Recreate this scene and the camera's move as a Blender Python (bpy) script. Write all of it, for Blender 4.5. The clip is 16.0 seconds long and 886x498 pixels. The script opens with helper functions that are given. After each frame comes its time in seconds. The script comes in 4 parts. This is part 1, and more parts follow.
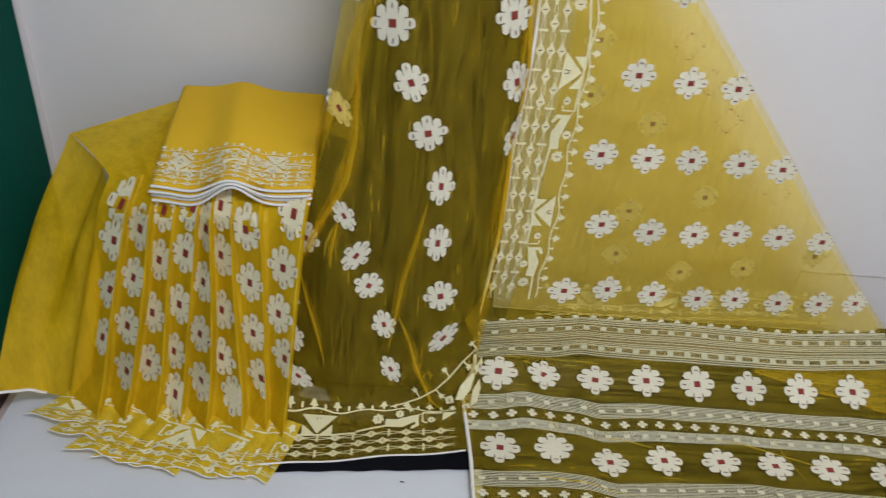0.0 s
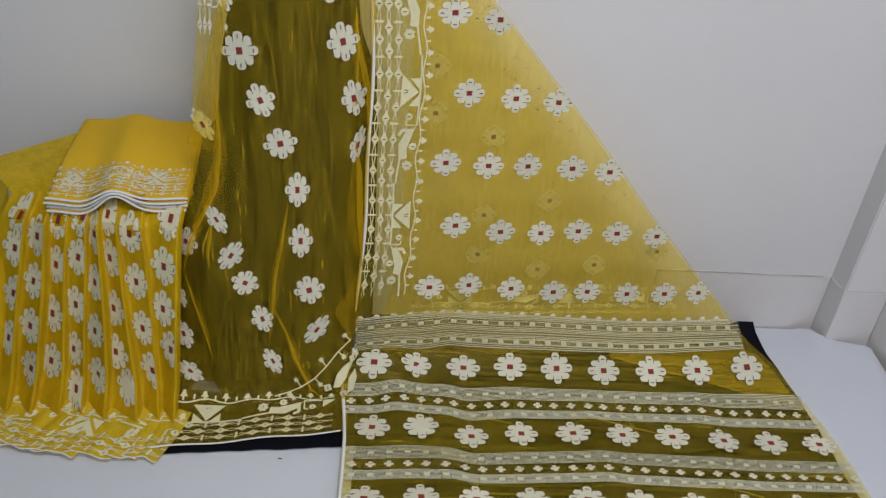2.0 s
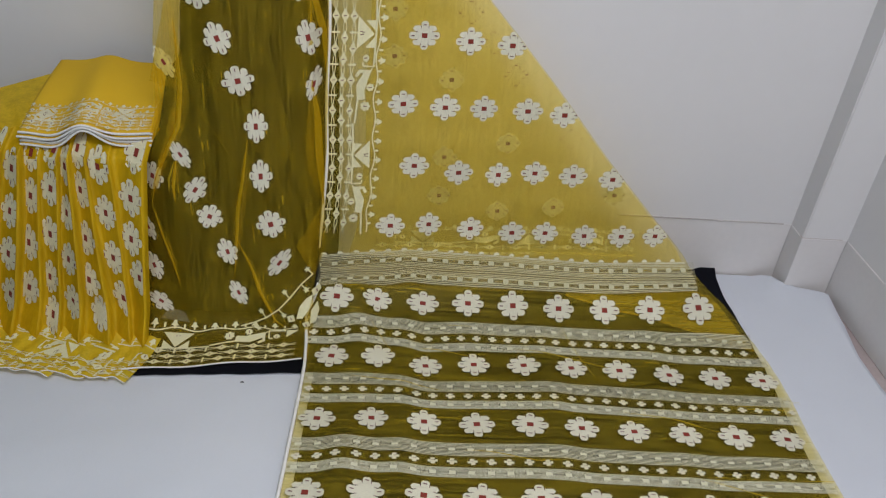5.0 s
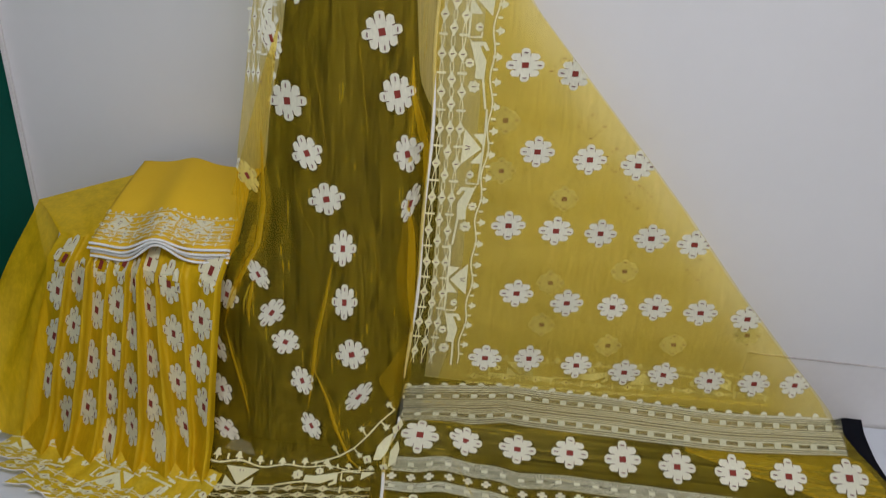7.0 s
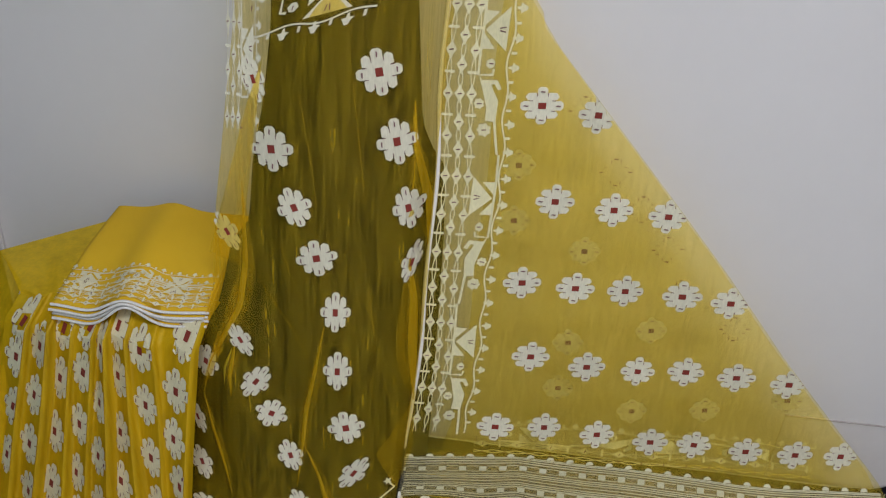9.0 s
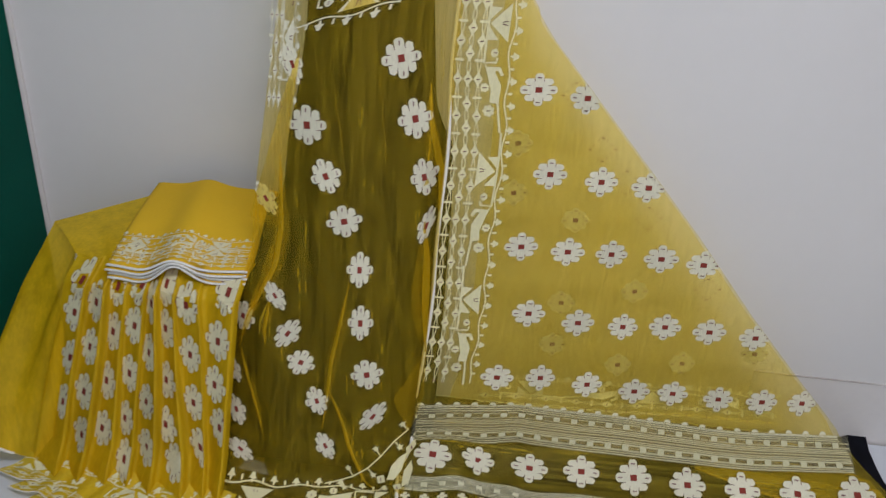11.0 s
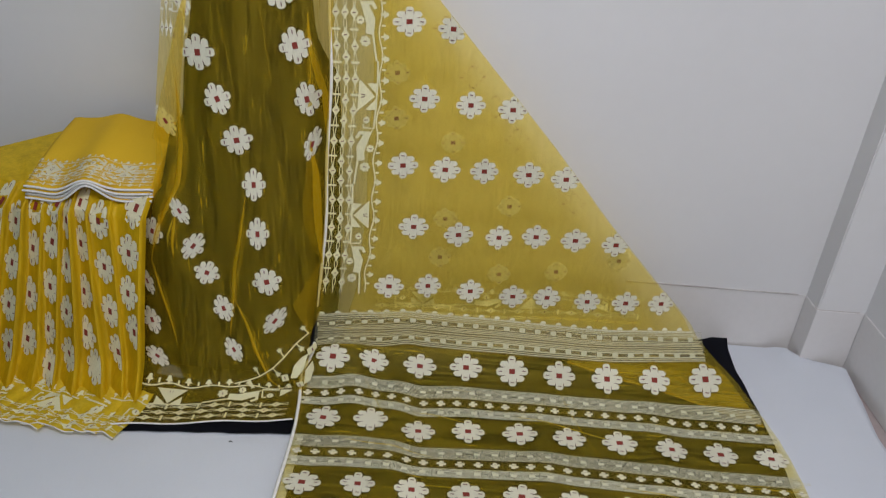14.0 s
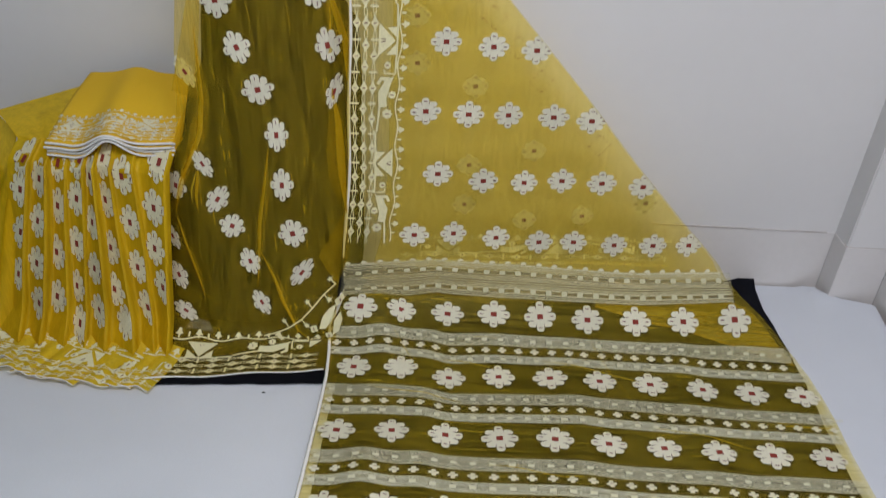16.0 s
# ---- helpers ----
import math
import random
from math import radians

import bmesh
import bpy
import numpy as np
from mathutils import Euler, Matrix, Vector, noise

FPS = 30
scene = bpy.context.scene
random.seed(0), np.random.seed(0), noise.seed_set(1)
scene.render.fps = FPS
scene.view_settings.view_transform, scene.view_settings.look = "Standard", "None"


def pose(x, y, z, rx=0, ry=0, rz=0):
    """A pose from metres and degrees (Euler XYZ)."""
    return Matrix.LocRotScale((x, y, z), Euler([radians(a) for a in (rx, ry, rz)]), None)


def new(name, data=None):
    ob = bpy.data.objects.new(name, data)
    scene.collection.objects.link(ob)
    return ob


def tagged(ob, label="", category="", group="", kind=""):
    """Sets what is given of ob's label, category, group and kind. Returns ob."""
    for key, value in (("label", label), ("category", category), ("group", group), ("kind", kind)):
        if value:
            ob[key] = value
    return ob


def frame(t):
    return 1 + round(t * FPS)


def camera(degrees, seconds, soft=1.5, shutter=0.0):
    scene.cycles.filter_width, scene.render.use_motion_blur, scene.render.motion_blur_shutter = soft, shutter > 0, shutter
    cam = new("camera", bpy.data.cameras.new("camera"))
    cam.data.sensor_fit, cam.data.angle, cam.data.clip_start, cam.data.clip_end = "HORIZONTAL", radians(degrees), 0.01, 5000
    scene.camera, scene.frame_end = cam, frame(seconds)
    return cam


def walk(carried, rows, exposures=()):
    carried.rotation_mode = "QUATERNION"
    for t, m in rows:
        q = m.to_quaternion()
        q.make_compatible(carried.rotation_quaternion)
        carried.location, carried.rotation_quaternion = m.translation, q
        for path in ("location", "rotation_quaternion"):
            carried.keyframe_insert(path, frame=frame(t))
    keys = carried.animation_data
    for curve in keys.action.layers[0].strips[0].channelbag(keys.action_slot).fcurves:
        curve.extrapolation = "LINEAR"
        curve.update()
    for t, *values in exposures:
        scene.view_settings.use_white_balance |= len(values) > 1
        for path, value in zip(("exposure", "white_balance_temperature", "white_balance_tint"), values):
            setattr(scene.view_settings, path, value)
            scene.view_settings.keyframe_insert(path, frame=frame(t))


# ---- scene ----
cam = camera(60.9, 16.0, soft=1.2, shutter=0.4)
METRES, EYE, TILT, LEAN, TURN = 2.15, 1.225, -36.1, -6.1, -0.7
ROWS = [
    (0.0, 0.0, 0.0, 0.0, 0.0, 0.0, -0.0),
    (0.5, 0.03, -0.0104, -0.0079, -3.42, -0.22, 1.27),
    (1.0, 0.0903, -0.0347, -0.0223, -5.17, 0.37, 1.61),
    (1.5, 0.136, -0.0637, -0.0614, -2.28, 2.68, 1.7),
    (2.0, 0.1224, -0.0961, -0.0767, -0.71, 5.3, 2.45),
    (2.5, 0.1175, -0.1232, -0.1023, -0.27, 4.57, 2.27),
    (3.0, 0.1248, -0.1427, -0.1225, -0.96, 2.36, 2.06),
    (5.5, 0.195, -0.1157, -0.104, 1.46, 3.14, 1.84),
    (6.0, 0.161, -0.0986, -0.0863, 1.56, 3.58, 3.28),
    (6.5, 0.1586, -0.0747, -0.0664, 3.26, 5.27, 1.25),
    (7.0, 0.1632, -0.0335, -0.037, 6.42, 7.82, -1.97),
    (7.5, 0.1772, 0.0053, -0.0104, 6.95, 8.17, -2.31),
    (8.0, 0.1516, 0.0396, 0.0173, 7.03, 8.37, -2.2),
    (10.5, 0.1568, -0.002, -0.0051, 6.05, 8.5, -2.06),
    (11.0, 0.1421, -0.0457, -0.0338, 5.73, 9.02, -1.79),
    (11.5, 0.11, -0.083, -0.0601, 6.24, 8.85, -0.5),
    (12.0, 0.1196, -0.1027, -0.0684, 4.42, 8.81, 0.25),
    (12.5, 0.1698, -0.1172, -0.0835, 2.7, 8.55, 0.3),
    (13.0, 0.2129, -0.1236, -0.1019, 2.93, 8.72, 0.07),
    (13.5, 0.2265, -0.123, -0.1083, 3.0, 8.65, -0.09),
    (14.0, 0.2317, -0.1183, -0.1122, 3.34, 7.53, 0.0),
    (14.5, 0.2336, -0.1181, -0.1159, 3.82, 6.56, 0.27),
    (15.0, 0.2287, -0.1218, -0.1157, 4.22, 6.35, 0.56),
    (15.5, 0.2195, -0.1216, -0.1119, 4.2, 6.22, 1.04),
    (16.0, 0.2134, -0.1115, -0.1173, 4.24, 3.95, 1.49),
]
walk(cam, [(t, pose(0, 0, EYE, TILT, LEAN, TURN) @ pose(METRES * x, METRES * y, METRES * z, 90 + pitch, roll, yaw)) for t, x, y, z, yaw, pitch, roll in ROWS], ((0.0, 0.20), (0.5, 0.12), (1.0, 0.02), (1.5, -0.02), (3.0, 0.02), (5.5, 0.0), (7.5, 0.0), (10.5, -0.03), (12.0, 0.03), (14.0, -0.02), (16.0, 0.02)))

# ---- light ----
world = bpy.data.worlds.new("world")
scene.world = world
world.use_nodes = True
world.node_tree.nodes["Background"].inputs[0].default_value = (0.80, 0.84, 0.92, 1)
world.node_tree.nodes["Background"].inputs[1].default_value = 0.25
scene.view_settings.exposure = 0.0


def area_lamp(name, m, sx, sy, watts, colour):
    data = bpy.data.lights.new(name, "AREA")
    data.shape, data.size, data.size_y, data.energy, data.color = "RECTANGLE", sx, sy, watts, colour
    ob = new(name, data)
    ob.matrix_world = m
    return ob


area_lamp("lamp_over_display", pose(0.60, -0.35, 2.60, 0, 0, 0), 1.2, 0.5, 37.0, (1.0, 0.985, 1.0))
area_lamp("lamp_over_room", pose(0.65, -1.9, 2.60, 0, 0, 0), 1.2, 0.5, 22.0, (0.97, 0.98, 1.0))


# ---- materials ----
def nodes_of(name):
    m = bpy.data.materials.new(name)
    m.use_nodes = True
    t = m.node_tree
    return m, t, t.nodes["Principled BSDF"]


def noise_node(t, scale, detail=4.0, stretch=None):
    tc = t.nodes.new("ShaderNodeTexCoord")
    n = t.nodes.new("ShaderNodeTexNoise")
    n.inputs["Scale"].default_value, n.inputs["Detail"].default_value = scale, detail
    if stretch:
        mp = t.nodes.new("ShaderNodeMapping")
        mp.inputs["Scale"].default_value = stretch
        t.links.new(tc.outputs["Object"], mp.inputs[0])
        t.links.new(mp.outputs[0], n.inputs[0])
    else:
        t.links.new(tc.outputs["Object"], n.inputs[0])
    return n


def ramp(t, src, lo, hi, a=0.3, b=0.7):
    r = t.nodes.new("ShaderNodeValToRGB")
    r.color_ramp.elements[0].position, r.color_ramp.elements[1].position = a, b
    r.color_ramp.elements[0].color = (*lo, 1) if not isinstance(lo, float) else (lo, lo, lo, 1)
    r.color_ramp.elements[1].color = (*hi, 1) if not isinstance(hi, float) else (hi, hi, hi, 1)
    t.links.new(src.outputs[0], r.inputs[0])
    return r


def surface(name, lo, hi, rough, coarse=3.0, fine=180.0, bump=0.1, depth=0.001, stretch=None, sheen=0.0, grain=0.10, spec=0.5):
    """An opaque surface: stains at a coarse scale, grain and relief at a fine one."""
    m, t, p = nodes_of(name)
    c = ramp(t, noise_node(t, coarse, 5), lo, hi)
    g = noise_node(t, fine, 3, stretch)
    gr = ramp(t, g, 1.0 - grain, 1.0, 0.25, 0.75)
    mul = t.nodes.new("ShaderNodeMix")
    mul.data_type, mul.blend_type = "RGBA", "MULTIPLY"
    mul.inputs[0].default_value = 1.0
    t.links.new(c.outputs[0], mul.inputs[6])
    t.links.new(gr.outputs[0], mul.inputs[7])
    t.links.new(mul.outputs[2], p.inputs["Base Color"])
    p.inputs["Roughness"].default_value = rough
    p.inputs["Sheen Weight"].default_value = sheen
    p.inputs["Specular IOR Level"].default_value = spec
    if bump:
        b = t.nodes.new("ShaderNodeBump")
        b.inputs["Strength"].default_value, b.inputs["Distance"].default_value = bump, depth
        t.links.new(g.outputs[0], b.inputs["Height"])
        t.links.new(b.outputs[0], p.inputs["Normal"])
    return m


def sheer(name, thread, through_colour, opacity, stretch, vary=0.10, glow=0.45, tilt=0.0):
    """Fine muslin: open weave that lets part of what lies behind show, tinted by the yarn; tilt: how far stray threads run askew."""
    m, t, p = nodes_of(name)
    t.nodes.remove(p)
    out = t.nodes["Material Output"]
    fine = noise_node(t, 150.0, 3, tuple(v ** 1.35 for v in stretch))
    broad = noise_node(t, 34.0, 4, (stretch[0] ** 0.85, stretch[1] ** 0.85, stretch[2] ** 0.85))
    stray = noise_node(t, 210.0, 2, tuple(v ** 1.2 for v in stretch))
    stray.inputs[0].links[0].from_node.inputs["Rotation"].default_value = (0.0, tilt, tilt)
    o1 = ramp(t, fine, opacity - vary, opacity + vary, 0.25, 0.75)
    o2 = ramp(t, broad, -0.04, 0.04, 0.3, 0.7)
    o2.color_ramp.elements[0].color = (0.0, 0.0, 0.0, 1)
    o2.color_ramp.elements[1].color = (0.05, 0.05, 0.05, 1)
    add = t.nodes.new("ShaderNodeMath")
    add.operation, add.use_clamp = "ADD", True
    t.links.new(o1.outputs[0], add.inputs[0])
    o3 = ramp(t, stray, 0.0, vary * 1.3, 0.52, 0.78)
    both = t.nodes.new("ShaderNodeMath")
    both.operation = "ADD"
    t.links.new(o2.outputs[0], both.inputs[0])
    t.links.new(o3.outputs[0], both.inputs[1])
    t.links.new(both.outputs[0], add.inputs[1])
    tone = ramp(t, broad, tuple(c * 0.88 for c in thread), tuple(min(1, c * 1.08) for c in thread))
    d = t.nodes.new("ShaderNodeBsdfDiffuse")
    tl = t.nodes.new("ShaderNodeBsdfTranslucent")
    tr = t.nodes.new("ShaderNodeBsdfTransparent")
    tr.inputs[0].default_value = (*through_colour, 1)
    t.links.new(tone.outputs[0], d.inputs[0])
    t.links.new(tone.outputs[0], tl.inputs[0])
    body = t.nodes.new("ShaderNodeMixShader")
    body.inputs[0].default_value = glow
    t.links.new(d.outputs[0], body.inputs[1])
    t.links.new(tl.outputs[0], body.inputs[2])
    gl = t.nodes.new("ShaderNodeBsdfGlossy")
    gl.inputs["Color"].default_value = (0.9, 0.8, 0.4, 1)
    gl.inputs["Roughness"].default_value = 0.45
    body2 = t.nodes.new("ShaderNodeMixShader")
    body2.inputs[0].default_value = 0.05
    t.links.new(body.outputs[0], body2.inputs[1])
    t.links.new(gl.outputs[0], body2.inputs[2])
    mix = t.nodes.new("ShaderNodeMixShader")
    t.links.new(add.outputs[0], mix.inputs[0])
    t.links.new(tr.outputs[0], mix.inputs[1])
    t.links.new(body2.outputs[0], mix.inputs[2])
    t.links.new(mix.outputs[0], out.inputs["Surface"])
    return m


def thread_material(name, colour, low=0.86, opacity=1.0):
    """Cotton extra-weft yarn, each motif a shade of its own."""
    m, t, p = nodes_of(name)
    info = t.nodes.new("ShaderNodeObjectInfo")
    r = t.nodes.new("ShaderNodeMapRange")
    r.inputs[3].default_value, r.inputs[4].default_value = low, 1.0
    t.links.new(info.outputs["Random"], r.inputs[0])
    g = noise_node(t, 420.0, 2, (1, 1, 0.25))
    c = ramp(t, g, tuple(v * 0.86 for v in colour), colour)
    mul = t.nodes.new("ShaderNodeMix")
    mul.data_type, mul.blend_type = "RGBA", "MULTIPLY"
    mul.inputs[0].default_value = 1.0
    t.links.new(c.outputs[0], mul.inputs[6])
    t.links.new(r.outputs[0], mul.inputs[7])
    t.links.new(mul.outputs[2], p.inputs["Base Color"])
    p.inputs["Roughness"].default_value = 0.85
    p.inputs["Alpha"].default_value = opacity
    b = t.nodes.new("ShaderNodeBump")
    b.inputs["Strength"].default_value, b.inputs["Distance"].default_value = 0.3, 0.0005
    t.links.new(g.outputs[0], b.inputs["Height"])
    t.links.new(b.outputs[0], p.inputs["Normal"])
    return m


M_WALL = surface("wall_paint", (0.70, 0.69, 0.715), (0.74, 0.73, 0.755), 0.62, 1.3, 26.0, 0.05, 0.002, grain=0.015)
M_PLINTH = surface("plinth_paint", (0.70, 0.675, 0.69), (0.75, 0.73, 0.74), 0.5, 2.5, 60.0, 0.05, 0.002, grain=0.03)
# seam colour darkened to carry the joint's thin shadow
M_JOINT = surface("joint_shadow_tone", (0.42, 0.38, 0.38), (0.66, 0.62, 0.62), 0.9, 14.0)
M_GREEN = surface("green_paint", (0.001, 0.072, 0.050), (0.002, 0.094, 0.067), 0.8, 2.2, 120.0, 0.08, 0.001, spec=0.12)
M_SKIRT = surface("dark_skirting", (0.022, 0.008, 0.009), (0.045, 0.014, 0.014), 0.35, 6.0)
M_FLOOR = surface("floor_tile", (0.40, 0.33, 0.33), (0.52, 0.44, 0.44), 0.3, 9.0)
M_SHEET = surface("white_cotton", (0.62, 0.65, 0.735), (0.69, 0.72, 0.80), 0.85, 2.0, 700.0, 0.25, 0.0006)
M_BLACK = surface("black_cotton", (0.003, 0.0034, 0.006), (0.006, 0.0065, 0.011), 0.9, 4.0, 120.0, 0.0, spec=0.1)
M_CEIL = surface("ceiling_paint", (0.72, 0.72, 0.72), (0.78, 0.78, 0.78), 0.8)
M_CARD = surface("cardboard", (0.30, 0.20, 0.11), (0.38, 0.26, 0.15), 0.8)
M_METAL = surface("steel", (0.45, 0.45, 0.46), (0.55, 0.55, 0.56), 0.35)
M_SHEER = sheer("yellow_muslin_hanging", (0.885, 0.668, 0.042), (1.0, 0.955, 0.685), 0.175, (1, 1, 0.06), 0.07, 0.35, 0.05)
M_FRONT = sheer("yellow_muslin_front", (0.92, 0.634, 0.025), (1.0, 0.92, 0.57), 0.170, (1, 1, 0.08), 0.115, 0.35, 0.30)
M_SHEER_H = sheer("yellow_muslin_laid", (0.90, 0.655, 0.034), (1.0, 0.945, 0.66), 0.165, (0.06, 1, 1), 0.12, 0.35, 0.06)
M_PLEAT = sheer("yellow_muslin_layers", (0.77, 0.505, 0.010), (0.94, 0.77, 0.14), 0.70, (1, 1, 0.06), 0.05, 0.22)
M_SHEER_BACK = sheer("yellow_muslin_single", (0.90, 0.655, 0.036), (1.0, 0.945, 0.66), 0.15, (1, 1, 0.06), 0.03, 0.35)
M_CREASE = sheer("yellow_muslin_pinched", (0.95, 0.70, 0.05), (0.98, 0.90, 0.55), 0.42, (1, 1, 0.06), 0.05, 0.35)
M_PLEAT_SIDE = sheer("yellow_muslin_loose", (0.93, 0.595, 0.010), (0.95, 0.82, 0.20), 0.66, (1, 1, 0.06), 0.06, 0.30)
M_FOOT = sheer("yellow_muslin_doubled", (0.86, 0.62, 0.030), (0.98, 0.90, 0.50), 0.66, (1, 1, 0.06), 0.05, 0.25)
M_TUCK = sheer("yellow_muslin_tucked", (0.90, 0.66, 0.06), (0.98, 0.92, 0.62), 0.30, (0.06, 1, 1), 0.04, 0.35)
M_FOLD = surface("yellow_cotton_folded", (0.70, 0.425, 0.008), (0.76, 0.47, 0.012), 0.8, 6.0, 500.0, 0.2, 0.0006, (1, 1, 0.1))
M_WHITE = thread_material("white_yarn", (0.76, 0.735, 0.59))
M_CREAM = thread_material("cream_yarn", (0.78, 0.74, 0.47))
# yarn colour warmed to stand for light glowing through the yellow cloth
M_YARN_FOLDED = thread_material("cream_yarn_lit_through", (0.80, 0.745, 0.52))
M_REAR = thread_material("cream_yarn_behind", (0.80, 0.74, 0.42), opacity=0.6)
M_RED = thread_material("red_yarn", (0.24, 0.030, 0.018))
M_TICK = thread_material("dark_yarn", (0.20, 0.09, 0.10))
M_STRIPE = thread_material("pale_stripe_yarn", (0.70, 0.685, 0.52))
M_GROUND = sheer("pale_stripe_ground", (0.66, 0.64, 0.47), (1.0, 1.0, 0.97), 0.15, (0.06, 1, 1), 0.05, 0.3)
M_CORD = thread_material("white_selvedge", (0.85, 0.84, 0.83))


# ---- helpers for meshes ----

def mesh_object(name, verts, faces, mats, parent=None, label="", index=None, smooth=True):
    me = bpy.data.meshes.new(name)
    me.from_pydata([tuple(v) for v in verts], [], faces)
    for m in mats if isinstance(mats, (list, tuple)) else [mats]:
        me.materials.append(m)
    if index:
        me.polygons.foreach_set("material_index", index)
    if smooth:
        me.polygons.foreach_set("use_smooth", [True] * len(me.polygons))
    me.update()
    ob = new(name, me)
    if parent:
        ob.parent = parent
        ob.matrix_parent_inverse = parent.matrix_world.inverted()
    if label:
        ob["label"] = label
    return ob


def part(name, bm, material, parent, label=""):
    me = bpy.data.meshes.new(name)
    bm.to_mesh(me)
    bm.free()
    me.materials.append(material)
    ob = new(name, me)
    ob.parent = parent
    if label:
        ob["label"] = label
    return ob


def box_bm(x0, x1, y0, y1, z0, z1, bevel=0.0):
    bm = bmesh.new()
    bmesh.ops.create_cube(bm, size=1.0)
    for v in bm.verts:
        v.co = Vector((x0 + (v.co.x + 0.5) * (x1 - x0), y0 + (v.co.y + 0.5) * (y1 - y0), z0 + (v.co.z + 0.5) * (z1 - z0)))
    if bevel:
        bmesh.ops.bevel(bm, geom=bm.edges[:], offset=bevel, segments=2, affect="EDGES")
    return bm


def box(name, x0, x1, y0, y1, z0, z1, material, parent=None, bevel=0.0, label="", kind="", category=""):
    ob = part(name, box_bm(x0, x1, y0, y1, z0, z1, bevel), material, parent)
    return tagged(ob, label, category, "", kind)


def thing(name, label, category, at=(0, 0, 0), group=""):
    ob = new(name)
    ob.location = at
    bpy.context.view_layer.update()
    return tagged(ob, label, category, group)


def lerp(a, b, t):
    return a + (b - a) * t


def clamp01(t):
    return max(0.0, min(1.0, t))


def smooth01(t):
    t = clamp01(t)
    return t * t * (3 - 2 * t)


def along(x, knots):
    """Piecewise linear value at x of ((x, value), ...) in rising x."""
    return float(np.interp(x, [k[0] for k in knots], [k[1] for k in knots]))


def bump_at(x, centre, width):
    return math.exp(-((x - centre) / width) ** 2)


def sheet(name, f, nu, nv, material, parent=None, label=""):
    """A cloth over the unit square."""
    verts = [f(i / nu, j / nv) for j in range(nv + 1) for i in range(nu + 1)]
    faces = [(j * (nu + 1) + i, j * (nu + 1) + i + 1, (j + 1) * (nu + 1) + i + 1, (j + 1) * (nu + 1) + i) for j in range(nv) for i in range(nu)]
    return mesh_object(name, verts, faces, material, parent, label)


class Profile:
    """A smooth curve in (y, z), read by its length from the first point."""

    def __init__(self, pts):
        p = np.array(pts, float)
        q = np.vstack([2 * p[0] - p[1], p, 2 * p[-1] - p[-2]])
        out = []
        for i in range(1, len(q) - 2):
            for t in np.linspace(0, 1, 24, endpoint=False):
                a, b, c, d = q[i - 1], q[i], q[i + 1], q[i + 2]
                out.append(0.5 * (2 * b + (c - a) * t + (2 * a - 5 * b + 4 * c - d) * t * t + (3 * b - a - 3 * c + d) * t ** 3))
        out.append(p[-1])
        self.p = np.array(out)
        self.s = np.concatenate([[0], np.cumsum(np.linalg.norm(np.diff(self.p, axis=0), axis=1))])
        self.length = float(self.s[-1])

    def at(self, s):
        return float(np.interp(s, self.s, self.p[:, 0])), float(np.interp(s, self.s, self.p[:, 1]))

    def of_z(self, z):
        return float(np.interp(z, self.p[:, 1], self.s))

    def of_y(self, y):
        """For the laid part of a cloth whose y rises with its length."""
        return float(np.interp(y, self.p[:, 0], self.s))


def on_cloth(f, a, b, lift):
    """A point of the cloth f(a, b), lifted off it towards the front or upwards."""
    e = 0.002
    o = Vector(f(a, b))
    n = (Vector(f(a + e, b)) - o).cross(Vector(f(a, b + e)) - o)
    if n.length < 1e-12:
        n = Vector((0, -1, 0.5))
    n.normalize()
    if n.y - 0.8 * n.z > 0:
        n = -n
    return o + n * lift


def motif(name, f, polys, at, parent, turn=0.0, sx=1.0, sy=1.0, mats=None, lift=0.0014, flip=1, label=""):
    """Woven polygons [(points, slot)], laid on a cloth about the place 'at' in its own measure."""
    c, s = math.cos(turn), math.sin(turn)
    verts, faces, index = [], [], []
    for pts, slot in polys:
        k = len(verts)
        for x, y in pts:
            x, y = x * sx * flip, y * sy
            verts.append(on_cloth(f, at[0] + c * x - s * y, at[1] + s * x + c * y, lift + 0.0012 * slot))
        faces.append(tuple(range(k, k + len(pts))))
        index.append(slot)
    return mesh_object(name, verts, faces, mats or [M_WHITE, M_RED, M_TICK], parent, label, index, False)


def spin(pts, a):
    c, s = math.cos(a), math.sin(a)
    return [(c * x - s * y, s * x + c * y) for x, y in pts]


